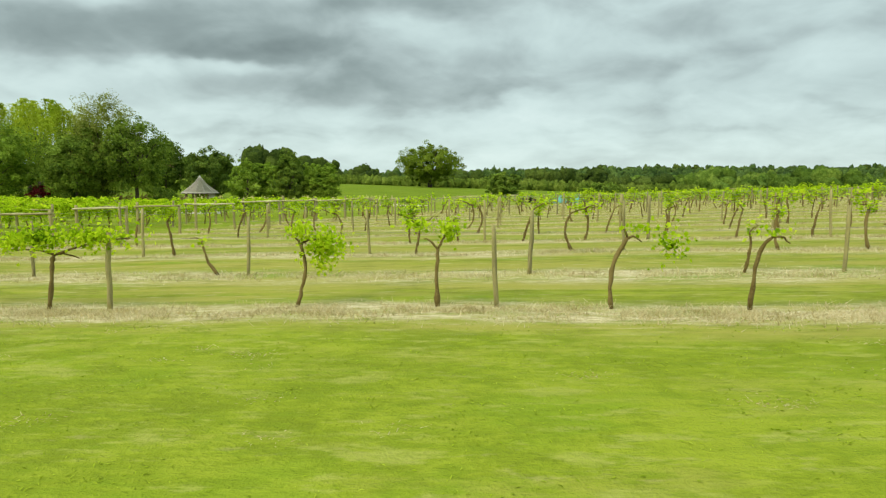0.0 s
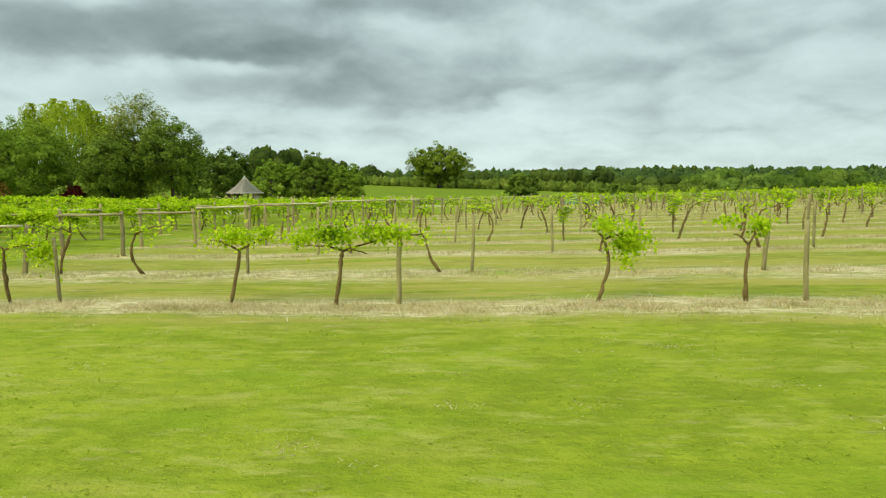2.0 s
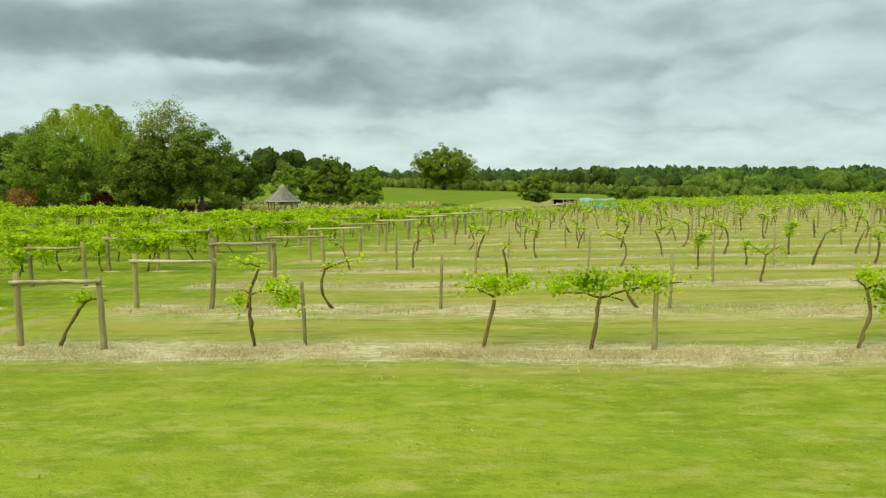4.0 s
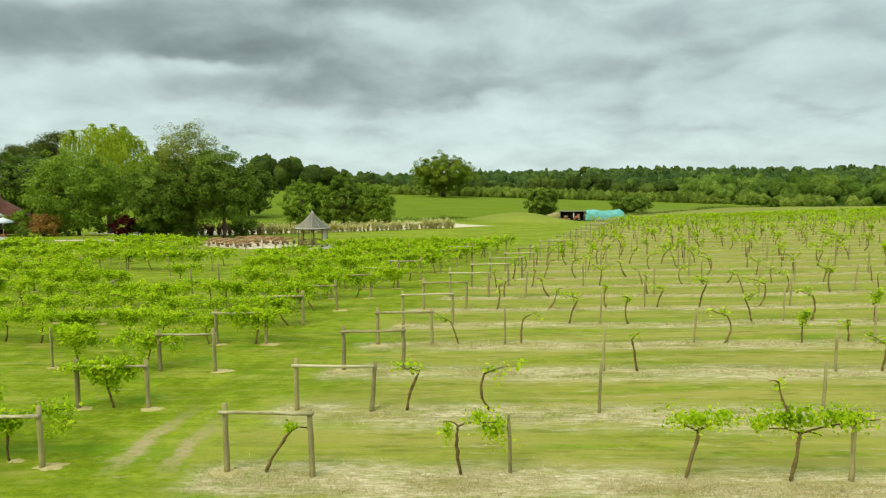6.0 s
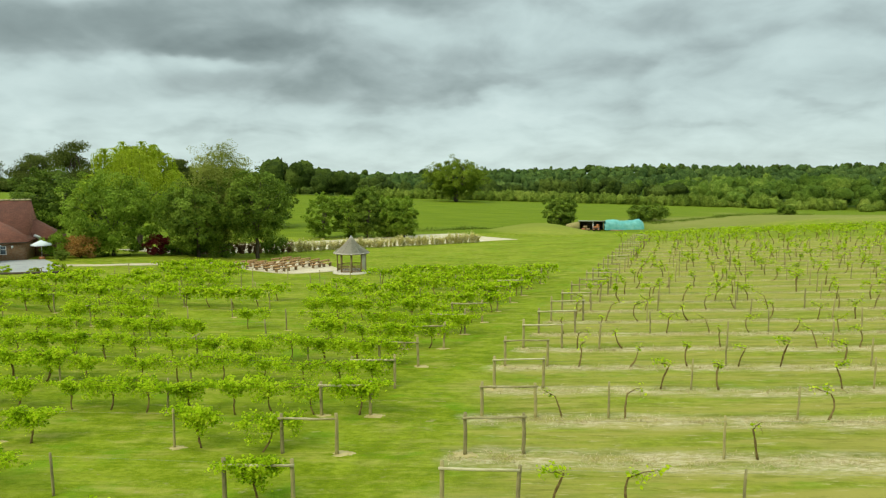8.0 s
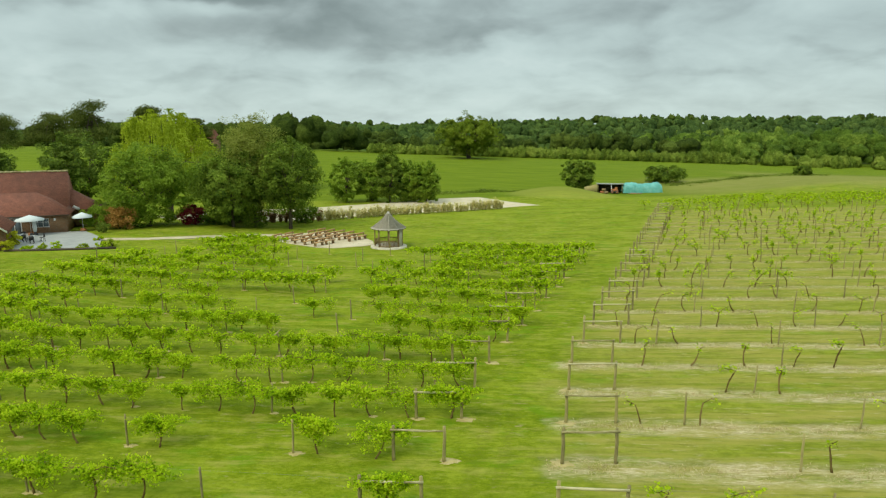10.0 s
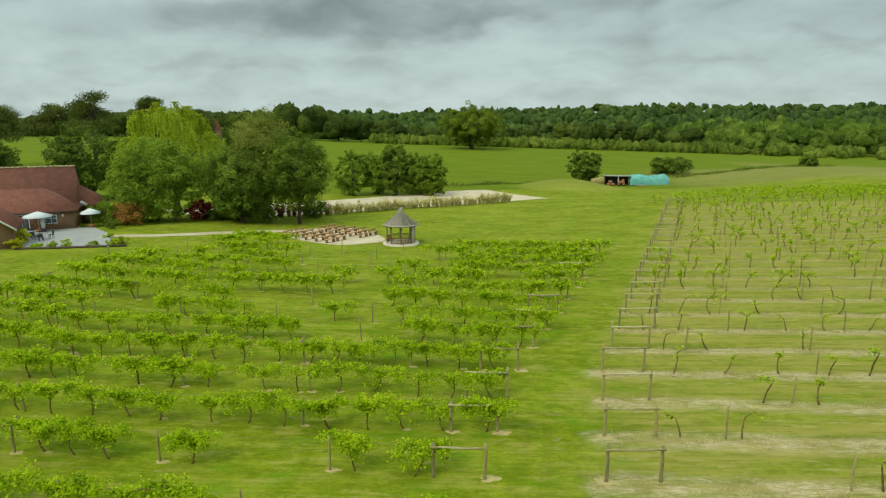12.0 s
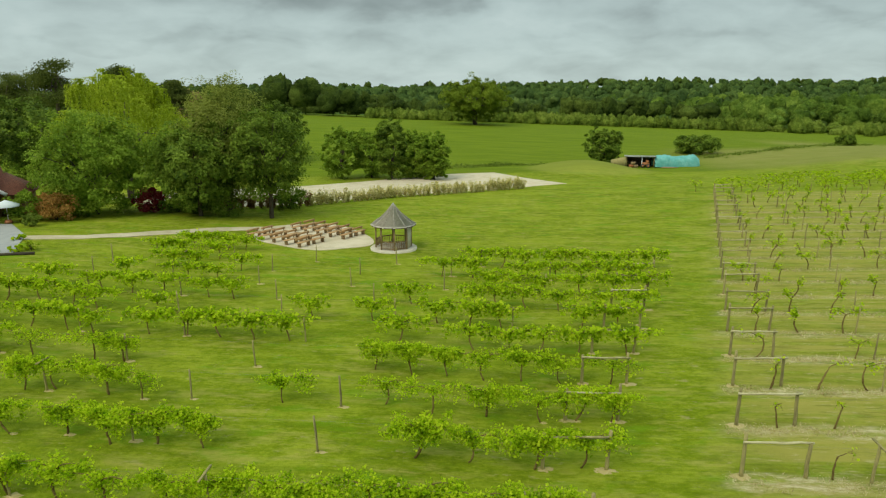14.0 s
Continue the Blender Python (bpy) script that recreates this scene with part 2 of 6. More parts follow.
ROW0, STEP, RIGHT_ROWS = 11.9, 3.65, 26
LEFT_ROWS = 15


def row_y(k, x):
    """The rows of both blocks run in line, a little askew to the x axis."""
    return ROW0 + STEP * k - 0.035 * (np.asarray(x, float) + 21)


def right_edge(y):
    """Where the rows of the eastern block begin."""
    return np.where(np.asarray(y) < 29.9, -23.05 + 0.15 * (np.asarray(y) - 11.6), -20.3 + 0.316 * (np.asarray(y) - 29.9))


def left_edge(y):
    """Where the rows of the western block end, across the grass alley."""
    y = np.asarray(y, float)
    return np.maximum(-27.0 + 0.14 * (y - 15.9), -24.6 + 0.3 * (y - 31.0))


def ground_material():
    m, nt, b, link = material("grassland")
    geo = nt.nodes.new("ShaderNodeNewGeometry")
    sep = nt.nodes.new("ShaderNodeSeparateXYZ")
    link(geo.outputs["Position"], sep.inputs[0])
    X, Y = sep.outputs["X"], sep.outputs["Y"]

    def m_(op, *v, clamp=False):
        n = nt.nodes.new("ShaderNodeMath")
        n.operation = op
        n.use_clamp = clamp
        for i, k in enumerate(v):
            if isinstance(k, (int, float)):
                n.inputs[i].default_value = k
            else:
                link(k, n.inputs[i])
        return n.outputs[0]

    def noise_(scale, detail=4.0, rough=0.6, stretch=(1, 1, 1), off=(0, 0, 0)):
        mp = nt.nodes.new("ShaderNodeMapping")
        mp.inputs["Scale"].default_value = stretch
        mp.inputs["Location"].default_value = off
        link(geo.outputs["Position"], mp.inputs[0])
        n = node(nt, "ShaderNodeTexNoise", Scale=scale, Detail=detail, Roughness=rough)
        link(mp.outputs[0], n.inputs["Vector"])
        return n.outputs["Fac"]

    def step(a, bb, v):
        n = nt.nodes.new("ShaderNodeMapRange")
        n.interpolation_type = "SMOOTHSTEP"
        n.inputs["From Min"].default_value = a
        n.inputs["From Max"].default_value = bb
        link(v, n.inputs["Value"])
        return n.outputs[0]

    def mixc(f, a, bb):
        n = nt.nodes.new("ShaderNodeMix")
        n.data_type = "RGBA"
        link(f, n.inputs["Factor"])
        for s, v in ((6, a), (7, bb)):
            if isinstance(v, tuple):
                n.inputs[s].default_value = (*v, 1)
            else:
                link(v, n.inputs[s])
        return n.outputs[2]

    patchy = noise_(0.22, 4.0, 0.6, (0.8, 1.1, 1))
    mid = noise_(1.6, 4.0, 0.65, (0.75, 1.15, 1))
    tuft = noise_(6.5, 4.0, 0.7, (0.7, 1.2, 1), (3, 8, 0))
    grain = noise_(28.0, 3.0, 0.7)
    tone = m_("ADD", m_("ADD", m_("MULTIPLY", patchy, 0.28), m_("MULTIPLY", tuft, 0.27)), m_("ADD", m_("MULTIPLY", mid, 0.36), m_("MULTIPLY", grain, 0.09)))
    head = m_("SUBTRACT", 1.0, step(9.6, 11.0, Y))
    tone = m_("MULTIPLY_ADD", m_("SUBTRACT", tone, 0.5), m_("MULTIPLY_ADD", head, 0.75, 0.9), 0.51)
    lawn = ramp_node(nt, [(0.40, GRASS[0]), (0.49, GRASS[1]), (0.57, GRASS[2])], tone)
    # lusher clover patches and worn, yellowed ones in the mown grass
    lush = m_("MULTIPLY", step(0.54, 0.66, noise_(0.55, 4.0, 0.6, (0.6, 1.2, 1), (11, 5, 0))), 0.6)
    lawn = mixc(lush, lawn, LUSH)
    worn = m_("MULTIPLY", step(0.50, 0.68, noise_(0.9, 6.0, 0.7, (0.45, 1.4, 1), (4, 2, 0))), 0.75)
    lawn = mixc(worn, lawn, WORN)
    bare = m_("MULTIPLY", step(0.60, 0.70, noise_(2.2, 5.0, 0.7, (0.5, 1.3, 1), (7, 13, 0))), 0.6)
    lawn = mixc(bare, lawn, EARTH)
    # darker tufts and pale clippings, strongest on the headland
    clump = m_("MULTIPLY", step(0.53, 0.64, noise_(3.2, 4.0, 0.65, (0.55, 1.3, 1), (21, 4, 0))), m_("MULTIPLY_ADD", head, 0.50, 0.2))
    lawn = mixc(clump, lawn, TUFT)
    clip = m_("MULTIPLY", step(0.52, 0.66, noise_(2.4, 5.0, 0.68, (0.5, 1.4, 1), (17, 9, 0))), m_("MULTIPLY_ADD", head, 0.65, 0.15))
    lawn = mixc(clip, lawn, CLIPPINGS)
    # mowing runs along the rows
    runs = noise_(1.5, 3.0, 0.6, (0.035, 1.0, 1))
    lawn = mixc(m_("MULTIPLY", step(0.44, 0.60, runs), 0.16), lawn, GRASS[0])
    lines = noise_(5.0, 3.0, 0.6, (0.03, 1.0, 1), (2, 31, 0))
    near_by = m_("SUBTRACT", 1.0, step(48.0, 72.0, Y))
    lawn = mixc(m_("MULTIPLY", m_("MULTIPLY", step(0.47, 0.60, lines), near_by), 0.28), lawn, TUFT)
    # the headland in front of the block is a lighter, yellower turf, with grazing-view brightness put into its colour
    lawn = mixc(m_("MULTIPLY", head, 0.45), lawn, HEADLAND)
    # strips of dead grass under the trellis of the eastern block
    wob = m_("MULTIPLY", m_("SUBTRACT", noise_(1.5, 4.0, 0.65, (0.6, 1, 1), (9, 1, 0)), 0.5), 0.9)
    yy = m_("ADD", m_("ADD", Y, wob), m_("MULTIPLY", m_("ADD", X, 21.0), 0.035))
    ph = m_("DIVIDE", m_("SUBTRACT", m_("ADD", yy, 0.28), ROW0), STEP)
    dist = m_("MULTIPLY", m_("ABSOLUTE", m_("SUBTRACT", ph, m_("ROUND", ph))), STEP)
    side = m_("MULTIPLY", m_("SUBTRACT", ph, m_("ROUND", ph)), STEP)
    wide = m_("MULTIPLY_ADD", m_("SUBTRACT", 1.0, step(17.0, 34.0, Y)), -0.38, 1.0)
    strip = m_("SUBTRACT", 1.0, step(0.22, 0.75, m_("MULTIPLY", dist, wide)))
    e1 = m_("ADD", m_("MULTIPLY", m_("SUBTRACT", Y, 11.6), 0.15), -23.05)
    e2 = m_("ADD", m_("MULTIPLY", m_("SUBTRACT", Y, 29.9), 0.316), -20.3)
    edge = m_("MAXIMUM", e1, e2)
    depth = m_("SUBTRACT", X, edge)
    block = m_("MULTIPLY", step(9.6, 10.4, yy), m_("SUBTRACT", 1.0, step(104.0, 105.0, Y)))
    tongue = m_("ADD", depth, m_("MULTIPLY", m_("SUBTRACT", noise_(0.7, 4.0, 0.6, (1, 1, 1), (2, 19, 0)), 0.5), 2.2))
    inside = m_("MULTIPLY", step(-1.1, -0.1, tongue), block)
    ragged = step(0.40, 0.56, noise_(1.3, 6.0, 0.72, (0.3, 1.3, 1), (1, 7, 0)))
    gaps = step(0.36, 0.56, noise_(0.35, 3.0, 0.6, (0.5, 1.2, 1), (8, 3, 0)))
    front = m_("MULTIPLY", step(ROW0 - 1.25, ROW0 - 0.95, yy), m_("SUBTRACT", 1.0, step(ROW0 + 0.0, ROW0 + 0.6, yy)))
    fade = m_("MULTIPLY_ADD", step(26.0, 62.0, Y), -0.72, 1.0)
    strip = m_("MULTIPLY", m_("MULTIPLY", m_("MULTIPLY", strip, fade), inside), m_("MULTIPLY_ADD", ragged, 0.72, 0.26))
    fibre = noise_(9.0, 4.0, 0.7, (0.35, 1.6, 1), (5, 5, 0))
    torn = m_("MULTIPLY_ADD", step(0.36, 0.58, noise_(3.6, 5.0, 0.72, (0.4, 1.3, 1), (12, 6, 0))), 0.6, 0.4)
    strip = m_("MULTIPLY", strip, m_("MULTIPLY_ADD", gaps, 0.45, 0.55))
    strip = m_("MAXIMUM", strip, m_("MULTIPLY", m_("MULTIPLY", front, inside), m_("MULTIPLY_ADD", ragged, 0.5, 0.52)))
    strip = m_("MULTIPLY", strip, torn)
    straw = ramp_node(nt, [(0.36, STRAW[0]), (0.5, STRAW[1]), (0.64, STRAW[2])], m_("ADD", m_("MULTIPLY", fibre, 0.65), m_("MULTIPLY", grain, 0.35)))
    # the grass between those rows is thinner, mown in runs along the rows
    thin = step(-2.2, 2.2, m_("ADD", depth, m_("MULTIPLY", m_("SUBTRACT", patchy, 0.5), 9.0)))
    swath = noise_(1.5, 4.0, 0.62, (0.07, 1.0, 1), (6, 2, 0))
    pale = m_("MULTIPLY", m_("MULTIPLY", thin, block), m_("MULTIPLY_ADD", step(0.38, 0.62, swath), 0.6, 0.18))
    lawn = mixc(pale, lawn, PALE)
    rough = m_("MULTIPLY", m_("MULTIPLY", thin, block), step(0.52, 0.66, noise_(2.6, 5.0, 0.7, (0.22, 1.3, 1), (33, 8, 0))))
    lawn = mixc(m_("MULTIPLY", rough, 0.55), lawn, RANK)
    fleck = m_("MULTIPLY", m_("MULTIPLY", thin, block), step(0.56, 0.68, noise_(3.4, 5.0, 0.72, (0.25, 1.4, 1), (41, 3, 0))))
    lawn = mixc(m_("MULTIPLY", fleck, 0.5), lawn, STRAW[1])
    # ranker, darker growth along the back of each strip
    rank = m_("MULTIPLY", m_("MULTIPLY", step(0.25, 0.5, side), m_("SUBTRACT", 1.0, step(0.6, 1.05, side))), m_("MULTIPLY", inside, step(0.42, 0.62, noise_(1.0, 5.0, 0.7, (0.3, 1.2, 1), (14, 3, 0)))))
    lawn = mixc(m_("MULTIPLY", rank, 0.6), lawn, RANK)
    col = mixc(strip, lawn, straw)
    # bare wheel ruts at the head of the alley, fading into pressed grass
    def rut(x0, bow, y1, wd, wave):
        d = m_("SUBTRACT", Y, 13.6)
        cx = m_("ADD", m_("ADD", m_("MULTIPLY", m_("MULTIPLY", d, d), bow), m_("MULTIPLY", d, 0.02)), x0)
        off = m_("ABSOLUTE", m_("SUBTRACT", m_("ADD", X, m_("MULTIPLY", wob, wave)), cx))
        along = m_("MULTIPLY", step(11.2, 13.2, Y), m_("SUBTRACT", 1.0, step(y1 - 2.2, y1 + 0.8, Y)))
        return m_("MULTIPLY", m_("SUBTRACT", 1.0, step(wd * 0.4, wd * 1.3, off)), along)
    press = m_("MAXIMUM", rut(-25.75, 0.010, 25.0, 0.34, 0.7), rut(-24.6, 0.008, 26.0, 0.30, 0.7))
    col = mixc(m_("MULTIPLY", press, m_("MULTIPLY", step(0.44, 0.6, tuft), 0.5)), col, RANK)
    ruts = m_("MAXIMUM", rut(-25.8, 0.03, 15.6, 0.30, 1.1), rut(-24.6, 0.03, 15.0, 0.25, 1.1))
    col = mixc(m_("MULTIPLY", ruts, m_("MULTIPLY_ADD", step(0.38, 0.54, tuft), 0.6, 0.38)), col, EARTH)
    # meadow behind, greener crop rows, and dry meadow on the eastern rise
    crop_t = noise_(0.35, 5.0, 0.6, (0.25, 1.6, 1))
    crop = ramp_node(nt, [(0.35, CROP[0]), (0.65, CROP[1])], crop_t)
    fieldy = step(137, 141, m_("ADD", Y, m_("ADD", m_("MULTIPLY", X, -0.22), m_("MULTIPLY", wob, 6.0))))
    col = mixc(fieldy, col, crop)
    band = m_("ADD", Y, m_("MULTIPLY", wob, 9.0))
    dry = m_("MULTIPLY", m_("MULTIPLY", step(140, 153, band), m_("SUBTRACT", 1.0, step(176, 192, band))), step(10, 26, X))
    crest = m_("MULTIPLY", step(48, 60, X), m_("MULTIPLY", step(128, 150, band), m_("SUBTRACT", 1.0, step(205, 240, band))))
    col = mixc(m_("MULTIPLY", m_("MAXIMUM", dry, crest), m_("MULTIPLY_ADD", patchy, 0.9, 0.15), clamp=True), col, DRY)
    # the grass bank is paler and yellower than the lawn round it
    bx, by = m_("DIVIDE", m_("ADD", X, 9.0), 13.0), m_("DIVIDE", m_("SUBTRACT", Y, 139.0), 6.0)
    onbank = m_("SUBTRACT", 1.0, step(0.5, 1.2, m_("ADD", m_("MULTIPLY", bx, bx), m_("MULTIPLY", by, by))))
    col = mixc(m_("MULTIPLY", onbank, 0.55), col, (0.25, 0.255, 0.05))
    far = step(300, 340, Y)
    col = mixc(far, col, (0.05, 0.085, 0.010))
    link(col, b.inputs["Base Color"])
    b.inputs["Roughness"].default_value = 0.9
    b.inputs["Specular IOR Level"].default_value = 0.05
    bp = node(nt, "ShaderNodeBump", Strength=0.8, Distance=0.07)
    link(m_("ADD", m_("ADD", m_("MULTIPLY", grain, 0.5), m_("MULTIPLY", tuft, 0.8)), mid), bp.inputs["Height"])
    link(bp.outputs[0], b.inputs["Normal"])
    return m


GRASS = [(0.092, 0.130, 0.004), (0.160, 0.210, 0.007), (0.248, 0.292, 0.020)]
HEADLAND = (0.245, 0.285, 0.024)
LUSH = (0.125, 0.245, 0.006)
WORN = (0.32, 0.30, 0.06)
PALE = (0.32, 0.278, 0.066)
TUFT = (0.10, 0.165, 0.004)
CLIPPINGS = (0.37, 0.35, 0.10)
RANK = (0.115, 0.135, 0.012)
STRAW = [(0.25, 0.20, 0.08), (0.48, 0.40, 0.225), (0.70, 0.61, 0.42)]
EARTH = (0.36, 0.285, 0.14)
CROP = [(0.100, 0.148, 0.006), (0.148, 0.198, 0.010)]
DRY = (0.255, 0.235, 0.07)

M_GROUND = ground_material()
M_POST = surface("weathered_post_wood", (0.10, 0.085, 0.035), (0.22, 0.19, 0.085), 2.0, 1.0, 0.5, 30, (0.36, 0.31, 0.125), (6, 6, 1))
M_BEAM = surface("bleached_rail_wood", (0.12, 0.10, 0.035), (0.27, 0.235, 0.105), 2.0, 1.0, 0.5, 30, (0.52, 0.47, 0.28), (1, 6, 6))
M_VINEWOOD = surface("vine_bark", (0.045, 0.031, 0.008), (0.115, 0.080, 0.024), 4.0, 1.0, 0.8, 45, (0.21, 0.152, 0.054))
M_BARK = surface("tree_bark", (0.03, 0.025, 0.018), (0.10, 0.08, 0.055), 2.0, 0.9, 0.8, 20)
M_WIRE = surface("galvanised_wire", (0.16, 0.16, 0.13), (0.26, 0.26, 0.22), 5.0, 0.7, 0.0, 40, metal=0.7)
M_VINE = leafy("vine_leaves", (0.115, 0.23, 0.003), (0.41, 0.575, 0.008), (0.68, 0.77, 0.035), 0.6, 1.6)
M_TREE = leafy("broadleaf_leaves", (0.0738, 0.142, 0.0113), (0.193, 0.3, 0.0227), (0.341, 0.454, 0.051), 0.5, 0.4)
M_DARK = leafy("dark_leaves", (0.057, 0.105, 0.0119), (0.142, 0.219, 0.0214), (0.261, 0.35, 0.0416), 0.45, 0.4)
M_DEEP = leafy("deep_green_leaves", (0.040, 0.078, 0.010), (0.105, 0.165, 0.018), (0.19, 0.26, 0.033), 0.42, 0.4)
M_OAKLEAF = leafy("oak_leaves", (0.0812, 0.131, 0.00902), (0.189, 0.262, 0.018), (0.316, 0.388, 0.0406), 0.5, 0.25)
M_WILLOW = leafy("willow_leaves", (0.19, 0.26, 0.01), (0.36, 0.45, 0.02), (0.52, 0.60, 0.06), 0.5, 0.3)
M_BIRCH = leafy("birch_leaves", (0.13, 0.165, 0.022), (0.25, 0.29, 0.045), (0.37, 0.40, 0.085), 0.5, 0.3)
M_PINE = leafy("pine_needles", (0.045, 0.065, 0.012), (0.105, 0.135, 0.024), (0.18, 0.21, 0.04), 0.3, 0.3)
def canopy(name, dark, mid, light, patch):
    """The massed crowns of a wood: tone from tree to tree, with clumps and leaf sprays inside each crown."""
    m, nt, b, link = material(name)
    geo = nt.nodes.new("ShaderNodeNewGeometry")
    outs = []
    for sc, det, ro in ((patch, 2.0, 0.5), (0.45, 3.0, 0.6), (1.6, 4.0, 0.7)):
        n = node(nt, "ShaderNodeTexNoise", Scale=sc, Detail=det, Roughness=ro)
        link(geo.outputs["Position"], n.inputs["Vector"])
        outs.append(n.outputs["Fac"])

    def add(a, k, c):
        n = nt.nodes.new("ShaderNodeMath")
        n.operation = "MULTIPLY_ADD"
        link(a, n.inputs[0])
        n.inputs[1].default_value = k
        if isinstance(c, float):
            n.inputs[2].default_value = c
        else:
            link(c, n.inputs[2])
        return n.outputs[0]

    t = add(geo.outputs["Random Per Island"], 0.22, add(outs[0], 0.75, add(outs[1], 0.6, add(outs[2], 0.75, -0.66))))
    link(ramp_node(nt, [(0.15, dark), (0.5, mid), (0.85, light)], t), b.inputs["Base Color"])
    b.inputs["Roughness"].default_value = 0.9
    b.inputs["Specular IOR Level"].default_value = 0.05
    bp = node(nt, "ShaderNodeBump", Strength=1.0, Distance=1.6)
    link(add(outs[2], 0.6, outs[1]), bp.inputs["Height"])
    link(bp.outputs[0], b.inputs["Normal"])
    return m


M_WOODS = canopy("wood_canopy", (0.018, 0.042, 0.006), (0.088, 0.148, 0.017), (0.235, 0.315, 0.046), 0.05)
# bluer green of the far hills: distance haze put into the leaf colour
M_FARWOOD = canopy("far_hill_canopy", (0.018, 0.040, 0.012), (0.060, 0.104, 0.023), (0.145, 0.205, 0.045), 0.03)
M_BELT = canopy("tree_belt_canopy", (0.014, 0.028, 0.006), (0.055, 0.085, 0.013), (0.13, 0.175, 0.028), 0.05)
M_HEDGEROW = canopy("hedgerow_canopy", (0.04, 0.07, 0.008), (0.14, 0.20, 0.024), (0.28, 0.34, 0.055), 0.08)
M_HEDGE = leafy("hedge_leaves", (0.07, 0.115, 0.012), (0.17, 0.235, 0.03), (0.30, 0.36, 0.06), 0.4, 0.25)

M_GRAVEL = surface("pale_gravel", (0.33, 0.27, 0.17), (0.45, 0.38, 0.25), 0.5, 0.95, 0.4, 25, (0.57, 0.49, 0.35))
M_PAVING = surface("grey_paving", (0.17, 0.172, 0.168), (0.25, 0.252, 0.245), 0.8, 0.8, 0.2, 15, (0.32, 0.32, 0.30))
M_SHINGLE = surface("grey_wood_shingle", (0.20, 0.175, 0.14), (0.34, 0.30, 0.25), 4.0, 0.95, 0.7, 14, (0.50, 0.45, 0.38))
M_OAK = surface("green_oak_timber", (0.14, 0.09, 0.04), (0.28, 0.19, 0.09), 2.0, 0.8, 0.3, 25)
M_BENCH = surface("orange_bench_timber", (0.26, 0.13, 0.045), (0.42, 0.23, 0.09), 2.0, 0.7, 0.3, 25, (0.5, 0.32, 0.15))
M_STONE = surface("pale_stone", (0.40, 0.36, 0.27), (0.58, 0.53, 0.42), 2.0, 0.9, 0.3, 20)
M_TARP = surface("turquoise_tarpaulin", (0.06, 0.25, 0.225), (0.10, 0.36, 0.325), 0.7, 0.6, 0.8, 3.0, (0.19, 0.45, 0.41))
M_RUST = surface("rusty_red_machine", (0.10, 0.03, 0.015), (0.28, 0.09, 0.03), 3.0, 0.7, 0.2, 20, (0.4, 0.16, 0.05))
M_SHEET = surface("grey_sheet_metal", (0.22, 0.23, 0.22), (0.40, 0.41, 0.39), 1.0, 0.6, 0.1, 10, metal=0.3)
M_DARKWOOD = surface("dark_shed_boards", (0.03, 0.024, 0.018), (0.09, 0.07, 0.05), 2.0, 0.9, 0.3, 20)
M_RUBBER = surface("black_rubber", (0.015, 0.015, 0.015), (0.04, 0.04, 0.04), 3.0, 0.8, 0.1, 30)
M_WHITE = surface("white_paint", (0.70, 0.71, 0.70), (0.82, 0.82, 0.80), 1.5, 0.6, 0.05, 30)
M_CANVAS = surface("white_canvas", (0.42, 0.47, 0.48), (0.58, 0.62, 0.62), 1.0, 0.9, 0.1, 30)
M_STRAW = leafy("dry_grass_blades", (0.32, 0.26, 0.09), (0.53, 0.44, 0.22), (0.73, 0.64, 0.41), 0.35, 1.5)
M_WORN = surface("worn_dry_soil", (0.17, 0.15, 0.03), (0.29, 0.235, 0.078), 3.0, 1.0, 0.6, 22, (0.42, 0.345, 0.155), (1, 1, 1))
M_BLADE = leafy("lawn_blades", (0.18, 0.25, 0.008), (0.28, 0.36, 0.014), (0.40, 0.455, 0.04), 0.4, 0.9)
M_RED = leafy("red_shrub_leaves", (0.108, 0.0144, 0.0216), (0.252, 0.027, 0.0396), (0.432, 0.072, 0.072), 0.3, 0.5)
M_ORANGE = leafy("copper_shrub_leaves", (0.19, 0.101, 0.0224), (0.403, 0.213, 0.0504), (0.582, 0.347, 0.101), 0.3, 0.5)
M_YELLOW = leafy("yellow_shrub_leaves", (0.24, 0.26, 0.01), (0.48, 0.50, 0.02), (0.66, 0.66, 0.06), 0.4, 1.0)
M_DRYHEDGE = leafy("dry_hedge_leaves", (0.16, 0.075, 0.03), (0.27, 0.15, 0.07), (0.40, 0.26, 0.13), 0.3, 1.2)
M_YOUNG = leafy("young_hedge_leaves", (0.381, 0.347, 0.0784), (0.672, 0.605, 0.235), (0.941, 0.851, 0.504), 0.5, 1.2)


